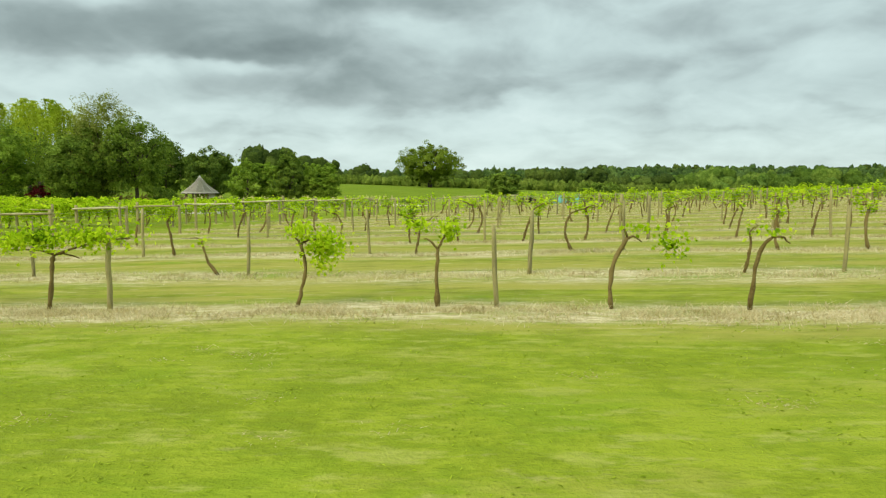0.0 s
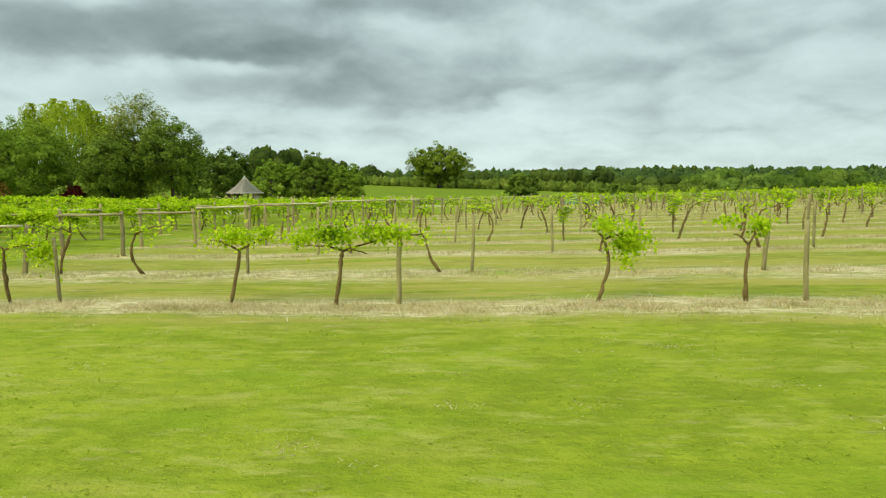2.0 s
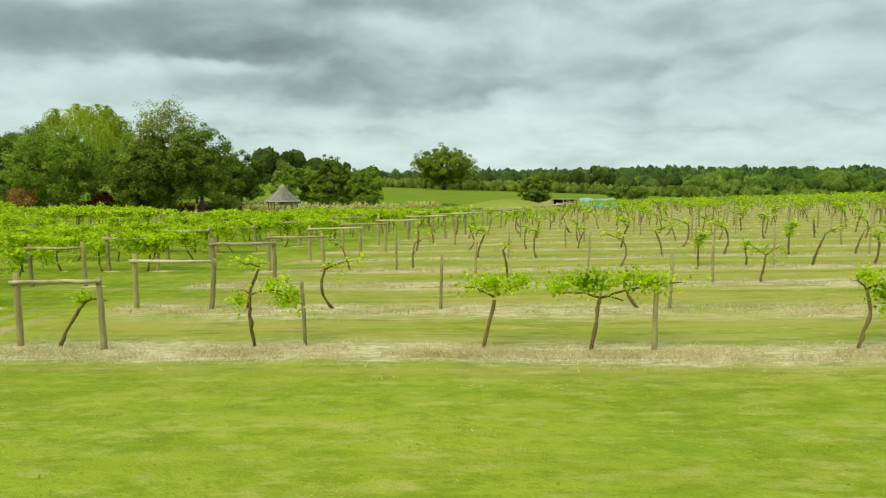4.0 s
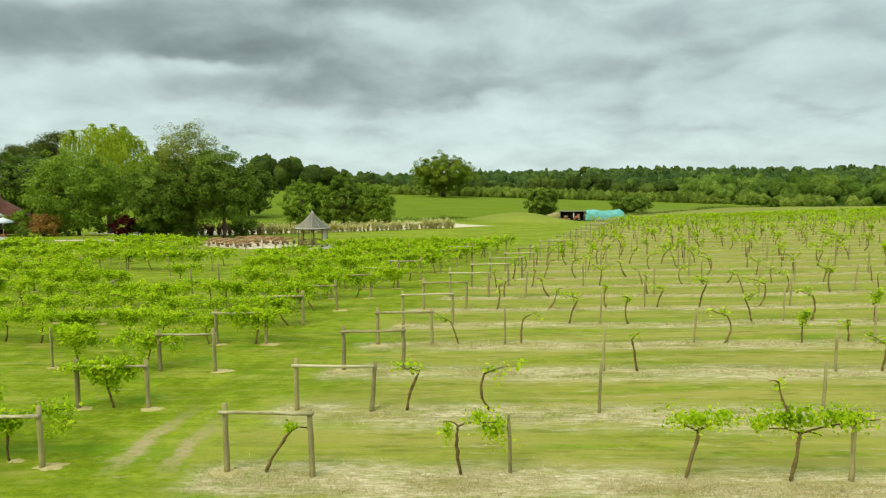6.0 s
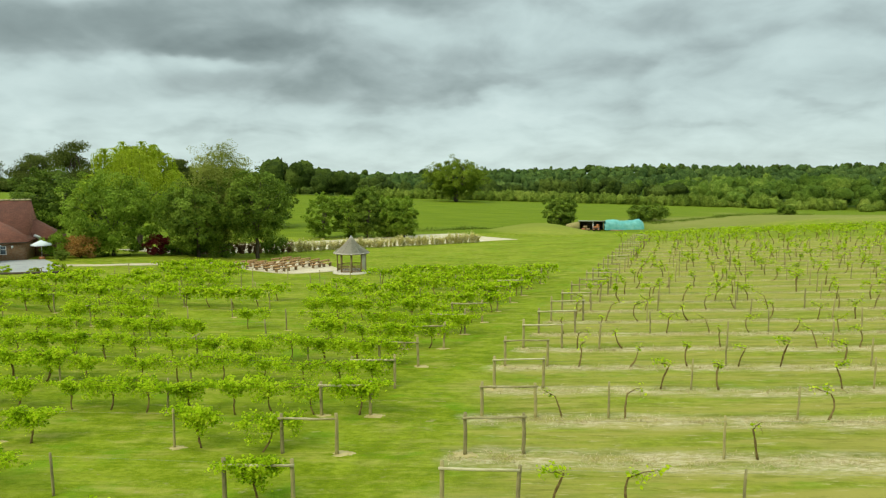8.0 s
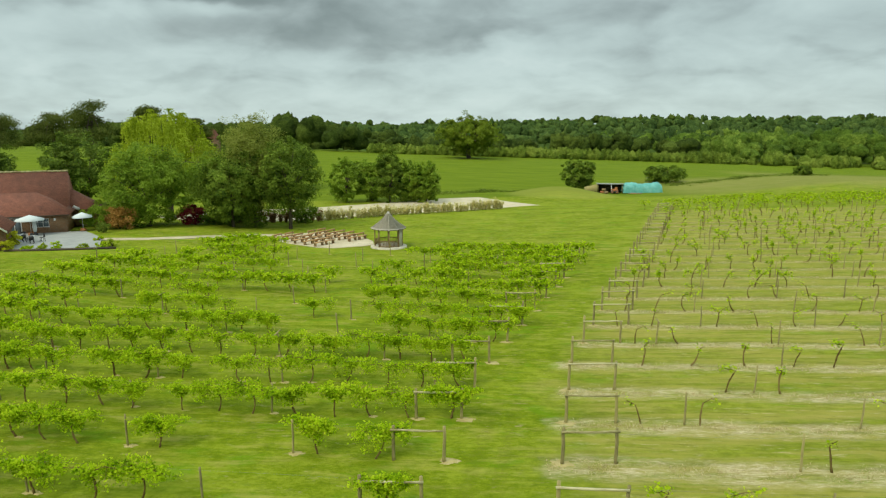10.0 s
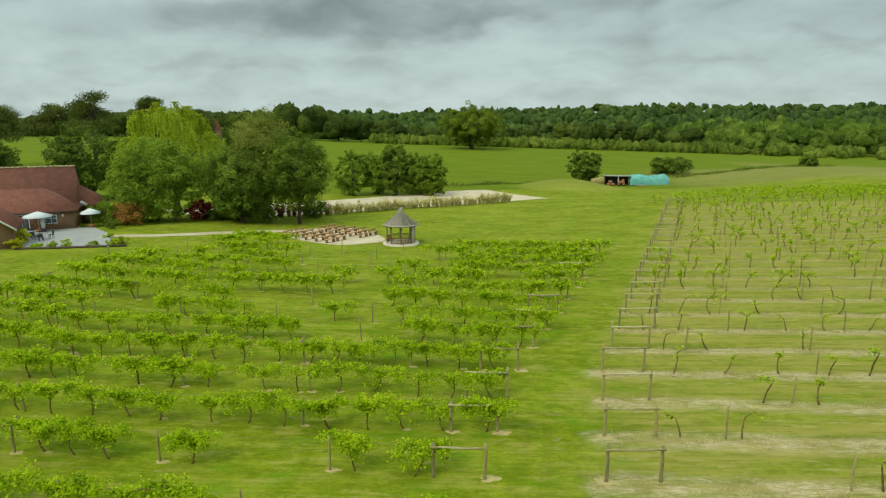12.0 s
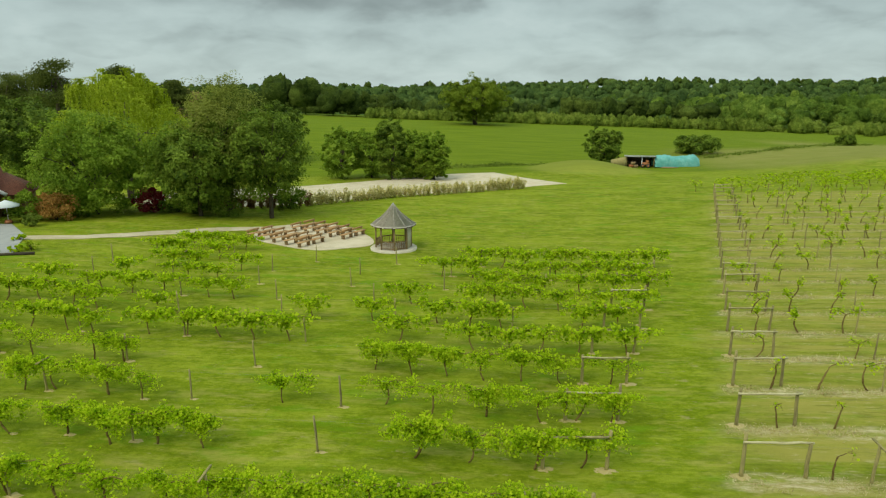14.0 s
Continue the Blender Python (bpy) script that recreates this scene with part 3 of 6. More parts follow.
def tiled(name, c1, c2, mortar, sx, sy, rough=0.85, off=0.5):
    """Courses of small bricks or roof tiles, too small to be told apart one by one."""
    m, nt, b, link = material(name)
    tc = nt.nodes.new("ShaderNodeTexCoord")
    sep = nt.nodes.new("ShaderNodeSeparateXYZ")
    comb = nt.nodes.new("ShaderNodeCombineXYZ")
    link(tc.outputs["Object"], sep.inputs[0])
    add = nt.nodes.new("ShaderNodeMath")
    link(sep.outputs["X"], add.inputs[0])
    link(sep.outputs["Y"], add.inputs[1])
    link(add.outputs[0], comb.inputs[0])
    link(sep.outputs["Z"], comb.inputs[1])
    br = nt.nodes.new("ShaderNodeTexBrick")
    br.offset = off
    for k, v in (("Scale", 1.0), ("Brick Width", sx), ("Row Height", sy), ("Mortar Size", sy * 0.08)):
        br.inputs[k].default_value = v
    br.inputs["Color1"].default_value, br.inputs["Color2"].default_value, br.inputs["Mortar"].default_value = (*c1, 1), (*c2, 1), (*mortar, 1)
    link(comb.outputs[0], br.inputs["Vector"])
    n1 = node(nt, "ShaderNodeTexNoise", Scale=0.9, Detail=6.0, Roughness=0.65)
    link(tc.outputs["Object"], n1.inputs["Vector"])
    mx = nt.nodes.new("ShaderNodeMix")
    mx.data_type = "RGBA"
    mx.blend_type = "OVERLAY"
    mx.inputs["Factor"].default_value = 0.6
    link(br.outputs["Color"], mx.inputs[6])
    link(ramp_node(nt, [(0.3, (0.3, 0.3, 0.28)), (0.7, (0.66, 0.64, 0.6))], n1.outputs["Fac"]), mx.inputs[7])
    link(mx.outputs[2], b.inputs["Base Color"])
    b.inputs["Roughness"].default_value = rough
    bp = node(nt, "ShaderNodeBump", Strength=0.5, Distance=0.02)
    bp.invert = True
    link(br.outputs["Fac"], bp.inputs["Height"])
    link(bp.outputs[0], b.inputs["Normal"])
    return m


M_TILE = tiled("red_clay_roof_tiles", (0.165, 0.050, 0.028), (0.225, 0.078, 0.044), (0.08, 0.03, 0.018), 0.2, 0.13)
M_BRICK = tiled("orange_brown_brick", (0.22, 0.105, 0.045), (0.30, 0.155, 0.075), (0.30, 0.25, 0.17), 0.225, 0.075)


M_MOSSY = surface("mossy_ridge_tile", (0.17, 0.10, 0.06), (0.27, 0.22, 0.11), 2.0, 0.95, 0.4, 20, (0.38, 0.36, 0.18))


def glass_material():
    m, nt, b, link = material("window_glass")
    b.inputs["Base Color"].default_value = (0.10, 0.13, 0.15, 1)
    b.inputs["Roughness"].default_value = 0.06
    b.inputs["Specular IOR Level"].default_value = 0.8
    return m


M_GLASS = glass_material()


# ---------------------------------------------------------------- ground
def build_ground():
    def axis(bits):
        return np.unique(np.concatenate([np.arange(a, b, s) for a, b, s in bits]))

    xs = axis([(-3000, -400, 200), (-400, -120, 20), (-120, -60, 4), (-60, 30, 1.0), (30, 120, 4), (120, 400, 20), (400, 3001, 200)])
    ys = axis([(-600, -60, 60), (-60, 0, 5), (0, 110, 1.0), (110, 300, 4), (300, 600, 15), (600, 1600, 50), (1600, 4601, 300)])
    gx, gy = np.meshgrid(xs, ys, indexing="ij")
    v = np.stack([gx, gy, land(gx, gy)], -1).reshape(-1, 3)
    n, k = len(xs), len(ys)
    i, j = np.meshgrid(np.arange(n - 1), np.arange(k - 1), indexing="ij")
    q = np.stack([i * k + j, (i + 1) * k + j, (i + 1) * k + j + 1, i * k + j + 1], -1).reshape(-1, 4)
    ob = new("ground", Shape().add(v, q).mesh("ground", M_GROUND, True))
    tagged(ob, "mown green grass with straw strips and rolling fields behind", "ground", kind="structure")


build_ground()


# ---------------------------------------------------------------- vineyard
def grape_vine_shapes(seed, leaf, count):
    """Trunk, arms and foliage of one vine; the arms lie along x."""
    rng = np.random.default_rng(seed)
    top = rng.uniform(0.95, 1.2)
    lean = rng.normal(0, 0.19)
    bow = rng.normal(0, 0.09)
    t = np.linspace(0, 1, 9)
    wig = np.cumsum(rng.normal(0, 0.012, (9, 2)), 0)
    pts = np.stack([lean * t + bow * np.sin(t * np.pi) + wig[:, 0], wig[:, 1] + rng.normal(0, 0.05) * t, top * t - 0.04], -1)
    trunk = Shape().tube(pts, np.linspace(0.042, 0.029, 9) * (1 + 0.2 * rng.normal(size=9)).clip(0.7, 1.5), 8, 0.12, rng)
    arms = Shape()
    spots, wire = [], 1.28
    head = pts[-1]
    for side in (-1, 1):
        if rng.random() < 0.48:
            continue
        reach = rng.uniform(0.25, 0.85)
        k = np.linspace(0, 1, 7)
        ys = 0.05 * k
        arc = np.stack([head[0] + side * reach * k, head[1] + ys + rng.normal(0, 0.015, 7), head[2] + (wire - head[2]) * np.sin(k * np.pi / 2) + rng.normal(0, 0.02, 7)], -1)
        arms.tube(arc, np.linspace(0.022, 0.010, 7), 6, 0.12, rng)
        shoots = int(5 * reach) + 1
        for s in range(shoots):
            b0 = arc[min(6, int(rng.uniform(0.15, 1) * 7))]
            droop = rng.random() < 0.3
            ln = rng.uniform(0.25, 0.55)
            d = np.array([rng.normal(0, 0.55), rng.normal(0, 0.3), -0.9 if droop else rng.uniform(0.1, 0.75)])
            d /= np.linalg.norm(d)
            cane = b0 + np.linspace(0, 1, 5)[:, None] * d * ln + np.array([0, 0, -0.12])[None] * (np.linspace(0, 1, 5)[:, None] ** 2)
            arms.tube(cane, np.linspace(0.007, 0.004, 5), 3)
            m = max(3, int(count / shoots / 2))
            u = rng.uniform(0, 1, m)
            spots.append(b0 + u[:, None] * d * ln + rng.normal(0, 0.085, (m, 3)) - np.array([0, 0, 0.12]) * (u[:, None] ** 2))
    if not spots:
        spots.append(head + rng.normal(0, 0.12, (int(count * 0.25), 3)))
        arms.tube(np.array([head, head + [0.12, 0.02, 0.06], head + [0.3, 0.03, 0.05]]), [0.03, 0.02, 0.012], 6)
    leaves = Shape().leaves(np.concatenate(spots), leaf * np.random.default_rng(seed + 5).uniform(0.65, 1.25, sum(map(len, spots))), rng, 0.8, 0.8)
    return trunk, arms, leaves


def leafy_vine_shapes(seed, leaf, count):
    """A vine trained flat: short trunk, two long arms on the wire and a level roof of leaves."""
    rng = np.random.default_rng(seed)
    top = rng.uniform(1.0, 1.15)
    lean, bow = rng.normal(0, 0.15), rng.normal(0, 0.08)
    t = np.linspace(0, 1, 9)
    wig = np.cumsum(rng.normal(0, 0.012, (9, 2)), 0)
    pts = np.stack([lean * t + bow * np.sin(t * np.pi) + wig[:, 0], wig[:, 1], top * t - 0.04], -1)
    trunk = Shape().tube(pts, np.linspace(0.042, 0.028, 9) * (1 + 0.18 * rng.normal(size=9)).clip(0.7, 1.5), 8, 0.12, rng)
    arms, spots = Shape(), []
    head = pts[-1]
    for side in (-1, 1):
        reach = rng.uniform(0.8, 1.7)
        k = np.linspace(0, 1, 8)
        arc = np.stack([head[0] + side * reach * k, head[1] + rng.normal(0, 0.12) * k + rng.normal(0, 0.012, 8), head[2] + (1.34 - head[2]) * np.sin(np.minimum(k * 2.2, 1) * np.pi / 2) - 0.1 * k ** 3 + rng.normal(0, 0.012, 8)], -1)
        arms.tube(arc, np.linspace(0.024, 0.009, 8), 6, 0.12, rng)
        shoots = int(10 * reach)
        for s in range(shoots):
            u0 = rng.uniform(0.08, 1.0)
            b0 = np.array([np.interp(u0, k, arc[:, i]) for i in range(3)])
            kind = rng.random()
            rise = rng.uniform(-0.2, 0.28) if kind < 0.66 else rng.uniform(-0.75, -0.3)
            d = np.array([rng.normal(0, 0.25), rng.choice([-1, 1]) * rng.uniform(0.1, 0.6) * (1 if kind < 0.75 else 0.6), rise])
            cane = b0 + np.linspace(0, 1, 4)[:, None] * d
            arms.tube(cane, np.linspace(0.007, 0.004, 4), 3)
            m = max(4, int(count * 0.8 / (2 * shoots)))
            u = rng.uniform(0, 1, m)
            spots.append(b0 + u[:, None] * d + rng.normal(0, 1, (m, 3)) * [0.13, 0.10, 0.065])
    # a close bunch of leaves round the head of the trunk
    m = int(count * 0.2)
    spots.append(head + [0, 0, 0.02] + rng.normal(0, 1, (m, 3)) * [0.17, 0.14, 0.15])
    pts = np.concatenate(spots)
    leaves = Shape().leaves(pts, leaf * rng.uniform(0.6, 1.3, len(pts)), rng, 0.5, 0.85)
    return trunk, arms, leaves


def first_row_vine(x, y, trunk_pts, arms, lumps, seed):
    """One vine of the front row: its trunk, its arms and its lumps of leaves (dx, z, half widths, leaves)."""
    rng = np.random.default_rng(seed)
    bare = sum(l[4] for l in lumps) < 90
    ob = thing("grape_vine", (x, y, float(land(x, y))), "bare gnarled grape vine with few leaves in the front row" if bare else "old grape vine with bright leaf tufts in the front row", "grape vine", "vines in the front row")
    k = np.linspace(0, 1, 11)
    t = np.linspace(0, 1, len(trunk_pts))
    tp = np.array(trunk_pts, float)
    pts = np.column_stack([np.interp(k, t, tp[:, 0]), rng.normal(0, 0.012, 11), np.interp(k, t, tp[:, 1])])
    pts[1:-1] = (pts[:-2] + 2 * pts[1:-1] + pts[2:]) / 4
    pts[1:-1, 0] += rng.normal(0, 0.008, 9)
    part("trunk", Shape().tube(pts, np.linspace(0.040, 0.029, 11) * (1 + 0.15 * rng.normal(size=11)).clip(0.75, 1.4), 9, 0.1, rng), M_VINEWOOD, ob, "gnarled brown trunk", True)
    for ax, az in arms:
        h = pts[-1]
        u = np.linspace(0, 1, 6)[:, None]
        arc = h + u * (np.array([ax, rng.normal(0, 0.05), az]) - h) + np.array([0, 0, 0.05]) * np.sin(u * np.pi) + rng.normal(0, 0.008, (6, 3))
        part("cordon", Shape().tube(arc, np.linspace(0.023, 0.010, 6), 7, 0.1, rng), M_VINEWOOD, ob, "", True)
    leaf = []
    for dx, z, rx, rz, n in lumps:
        n = int(n * 3.0)
        e = rng.normal(size=(n, 3))
        e /= np.linalg.norm(e, axis=1)[:, None]
        leaf.append(np.array([dx, 0, z]) + e * (rng.uniform(0, 1, (n, 1)) ** 0.5) * (1 + 0.42 * rng.normal(size=(n, 1))) * [rx, 0.28, rz] - [0, 0, 0.06] * (rng.random((n, 1)) ** 3))
    leaf = np.concatenate(leaf)
    part("foliage", Shape().leaves(leaf, 0.041 * rng.uniform(0.6, 1.4, len(leaf)), rng, 0.3, 0.8), M_VINE, ob, "fresh yellow-green leaves")


VINE_LABEL = {False: "old grape vine with sparse bright green leaves on straw strip", True: "leafy grape vine with bright green canopy on trellis wire"}


def vine_template(seed, lush, leaf, count):
    trunk, arms, leaves = leafy_vine_shapes(seed, leaf, count) if lush else grape_vine_shapes(seed, leaf, count)
    ob = thing("grape_vine", (0, 0, -50), VINE_LABEL[lush], "grape vine", "vines in the western block" if lush else "vines in the eastern block")
    part("trunk", trunk, M_VINEWOOD, ob, "gnarled brown trunk", True)
    part("cordon", arms, M_VINEWOOD, ob, "", True)
    part("foliage", leaves, M_VINE, ob, "fresh yellow-green leaves")
    return ob


FRONT_VINES = [
    (-22.1, [(0, 0), (0.12, 0.3), (0.42, 0.75), (0.6, 1.0)], [(1.1, 1.05)], [(0.6, 1.12, 0.2, 0.1, 30)]),
    (-17.6, [(0, 0), (-0.08, 0.4), (-0.1, 0.9), (-0.06, 1.12)], [(0.75, 1.2), (-0.4, 1.15)], [(-0.3, 0.98, 0.16, 0.25, 40), (0.75, 1.1, 0.33, 0.36, 120), (0.35, 1.35, 0.3, 0.15, 45)]),
    (-12.75, [(0, 0), (0.1, 0.45), (0.22, 0.95), (0.2, 1.05)], [(-0.4, 1.25), (0.85, 1.3)], [(0.15, 1.32, 0.62, 0.22, 210), (0.75, 1.4, 0.3, 0.15, 50)]),
    (-10.6, [(0, 0), (0.06, 0.5), (0.12, 0.9), (0.14, 1.04)], [(-0.6, 1.12), (0.6, 0.98), (1.7, 1.4)], [(-0.1, 1.38, 0.7, 0.26, 230), (1.0, 1.42, 0.75, 0.22, 200), (-0.7, 1.25, 0.3, 0.2, 50)]),
    (-5.65, [(0, 0), (0.1, 0.35), (0.17, 0.8), (0.08, 1.15)], [(0.6, 1.2), (-0.15, 1.3)], [(0.5, 1.15, 0.4, 0.36, 230), (0.05, 1.4, 0.22, 0.15, 60), (0.45, 0.8, 0.12, 0.2, 20)]),
    (-3.1, [(0, 0), (-0.02, 0.5), (0.0, 0.9), (0.0, 1.0)], [(-0.25, 1.18), (0.22, 1.3)], [(0.18, 1.36, 0.22, 0.2, 70), (-0.35, 1.45, 0.3, 0.12, 25)]),
    (-0.15, [(0, 0), (-0.05, 0.4), (0.03, 0.85), (0.22, 1.2)], [(0.45, 1.14), (0.15, 1.35)], [(0.95, 1.12, 0.35, 0.35, 45), (0.4, 1.38, 0.4, 0.1, 20)]),
    (2.05, [(0, 0), (0.04, 0.6), (0.14, 1.05), (0.28, 1.18)], [(0.55, 1.1)], [(0.3, 1.3, 0.3, 0.1, 12)]),
    (4.6, [(0, 0), (0.05, 0.5), (0.0, 1.0), (0.05, 1.1)], [(0.7, 1.3), (-0.6, 1.3)], [(0.4, 1.35, 0.6, 0.22, 150)]),
    (7.2, [(0, 0), (-0.1, 0.5), (-0.1, 1.0), (0.0, 1.1)], [(0.7, 1.3)], [(0.3, 1.3, 0.5, 0.2, 120)]),
    (9.7, [(0, 0), (0.1, 0.5), (0.1, 1.0), (0.0, 1.1)], [(0.7, 1.3)], [(0.3, 1.3, 0.5, 0.2, 120)]),
]


# vines and posts along the nearer rows, by the row's number
EAST_VINES = {
    1: [-19.27, -16.87, -8.92, 3.2], 2: [-12.1, -4.55, -0.1], 3: [-18.15, -15.65, -8.0, -5.3], 4: [-13.32, -10.8, -5.62],
    5: [-16.5, -13.9, -6.6, -3.8], 6: [-16.0, -13.5, -3.1], 7: [-10.1, -7.55, -5.2, -2.65, -0.1], 8: [-7.7, -2.6],
}
EAST_LEAFY = {1: "2210", 2: "011", 3: "0012", 4: "232", 5: "0121", 6: "010", 7: "10111", 8: "12"}
EAST_POSTS = {1: [-13.95, -8.15, -1.4, 5.25], 2: [-13.17, -5.95, 1.3], 3: [-16.3, -9.15], 4: [-12.0, -4.3], 5: [-9.2], 6: [-14.8], 7: [-11.1], 8: [-10.4]}
WEST_VINES = {
    0: [-28.6, -30.3, -32.4, -34.5, -36.4],
    1: [-28.1, -37.2, -38.9, -41.3, -44.2],
    2: [-29.3, -31.7, -38.5, -42.1, -43.7, -45.1, -47.5],
    3: [-26.5, -28.4, -30.2, -31.8, -33.6, -35.8, -37.5, -39.2, -41.8, -43.4],
    4: [-26.2, -28.3, -30.0, -32.3, -34.2, -36.2, -37.9, -41.2, -43.2, -45.0, -48.6, -50.0, -51.4, -53.3],
    6: [-24.6, -26.3, -28.7, -30.7, -38.9, -40.8],
    7: [-22.9, -24.4, -25.8, -28.1, -30.4, -32.5, -37.0, -43.4, -45.1, -47.8, -49.2],
    8: [-22.3, -24.6, -26.4, -28.2, -30.0, -31.7, -33.6, -46.5, -48.1, -51.7],
    9: [-20.8, -23.3, -25.4, -27.0, -28.8, -33.0, -39.0, -41.0, -43.0, -45.0, -47.3, -50.6, -52.3, -54.5],
    11: [-18.7, -21.0, -23.6, -25.6, -27.4, -29.2, -30.9, -33.1, -40.2, -45.2], 12: [-17.6, -19.4, -21.8, -24.5, -26.3, -28.0, -38.3, -42.0],
}
WEST_POSTS = {1: -34.85, 2: -32.7, 3: -34.9, 4: -35.6, 6: -34.4, 7: -34.35, 8: -39.6, 9: -38.1, 11: -35.6}


def place_vines():
    rng = np.random.default_rng(11)
    sparse = [vine_template(100 + i, False, 0.07, c) for i, c in enumerate((40, 120, 70, 200, 20, 105, 165, 50, 95, 30, 250, 80))]
    by_leaf = {"0": (0, 4, 9, 7), "1": (2, 5, 8, 11), "2": (1, 6, 5), "3": (3, 10)}
    lush = [vine_template(200 + i, True, 0.060, c) for i, c in enumerate((1650, 1050, 1950, 1300, 780, 1500, 560, 1600, 1850, 1150))]
    used = set()

    def put(pool, x, y, which=None):
        src = pool[rng.integers(len(pool)) if which is None else which]
        s = rng.uniform(0.78, 1.06) if pool is sparse else rng.uniform(0.88, 1.1)
        m = Matrix.Translation((x, y, float(land(x, y)))) @ pose(0, 0, 0, 0, 0, (0 if rng.random() < 0.5 else 180) + rng.normal(0, 9)) @ Matrix.Diagonal((s, s, s, 1))
        if src.name not in used:
            used.add(src.name)
            src.matrix_basis = m
            return
        c = copy_thing(src, m)
        c.matrix_basis = m

    far = {False: [], True: []}
    for k in range(RIGHT_ROWS):
        y = ROW0 + STEP * k
        x0 = float(right_edge(y))
        x = x0 + 1.1 + rng.uniform(0, 1.2)
        xs = []
        while x < 22 + 0.62 * y:
            if rng.random() < 0.8:
                xs.append(x)
            x += rng.normal(2.35, 0.2)
        if k == 0:
            for i, (x, tp, arms, lumps) in enumerate(FRONT_VINES):
                first_row_vine(x, float(row_y(0, x)), tp, arms, lumps, 900 + i)
            continue
        known = EAST_VINES.get(k, [])
        for x, leafy_ in zip(known, EAST_LEAFY.get(k, "")):
            put(sparse, x, float(row_y(k, x)) + rng.normal(0, 0.05), int(rng.choice(by_leaf[leafy_])))
        for x in xs:
            if any(abs(x - o) < 1.7 for o in known) or (known and k < 5 and x < known[-1] + 1.6):
                continue
            yy = float(row_y(k, x)) + rng.normal(0, 0.06)
            if k <= 9 and x < x0 + 30:
                put(sparse, x, yy)
            else:
                if rng.random() < 0.86:
                    far[False].append((x, yy))
    def plant(k, x):
        y = float(row_y(k, x))
        if x < -63 + 0.28 * max(0, y - 45) or (y > 63 and not -57 < x < -48 and x < -30) or (k >= 10 and x < -30 and rng.random() < 0.45) or (y > 54 and -46 < x < -33 and rng.random() < 0.8):
            return
        if k <= 8 and x > -54:
            put(lush, x, y + rng.normal(0, 0.16))
        else:
            far[True].append((x, y + rng.normal(0, 0.06)))

    for k in range(LEFT_ROWS):
        y = float(row_y(k, -26.0))
        x1 = float(left_edge(y))
        near = WEST_VINES.get(k, [x1 - rng.uniform(0.6, 1.4)])
        for x in near:
            plant(k, x)
        x = near[-1] - rng.normal(2.0, 0.2)
        while x > -63 + rng.uniform(-1, 1):
            gap = noise.noise((x * 0.12, y * 0.12, 3.0)) > 0.25
            if rng.random() < (0.6 if gap else 0.96):
                plant(k, x)
            x -= rng.normal(1.95, 0.25)
    far[True] += [(x, float(row_y(15, x))) for x in (-50.2, -51.9, -53.6, -55.1)]
    # the eastern block widens at its back
    thick = []
    for k in range(26, 31):
        y = ROW0 + STEP * k
        x = 1.5 + 1.3 * (y - 107)
        while x < 0.62 * y + 24:
            if rng.random() < 0.62:
                thick.append((x, float(row_y(k, x))))
            x += rng.normal(1.9, 0.3)
    # the farther vines of both blocks, too many to count
    def joined(shapes):
        wood, leaves = Shape(), shapes[2]
        for s in shapes[:2]:
            for v, f in zip(s.v, s.f):
                wood.v.append(v)
                wood.f.append(f)
            wood.n += s.n
        off, wf = 0, []
        for s in shapes[:2]:
            wf += [f + off for f in s.f]
            off += s.n
        return np.concatenate(wood.v), np.concatenate(wf), np.concatenate(leaves.v), np.concatenate(leaves.f)

    def mass(kinds, spots, label):
        tr, lv = Shape(), Shape()
        for x, y in spots:
            wv, wf, cv, cf = kinds[rng.integers(len(kinds))]
            s = rng.uniform(0.9, 1.12) * np.array([rng.choice([-1, 1]), 1, 1])
            o = np.array([x, y, float(land(x, y))])
            tr.add(wv * s + o, wf)
            lv.add(cv * s + o, cf)
        ob = thing("vine_rows", (0, 0, 0), label, "grape vines", kind="stuff")
        part("vine_trunks", tr, M_VINEWOOD, ob)
        part("vine_foliage", lv, M_VINE, ob)

    mass([joined(grape_vine_shapes(400 + i, 0.085, 135)) for i in range(6)], far[False], "many distant rows of sparse grape vines")
    mass([joined(leafy_vine_shapes(440 + i, 0.11, 90)) for i in range(5)], thick, "dense green vine rows at the back of the block")
    mass([joined(leafy_vine_shapes(420 + i, 0.105, 420)) for i in range(6)], far[True], "distant rows of leafy grape vines beside the lawn")


place_vines()


def post_shape(h, r, seed):
    rng = np.random.default_rng(seed)
    pts = np.stack([rng.normal(0, 0.006, 6), rng.normal(0, 0.006, 6), np.linspace(-0.15, h, 6)], -1)
    s = Shape().tube(pts, r * np.array([1.05, 1.03, 1, 0.98, 0.96, 0.88]), 9, 0.03, rng)
    return s


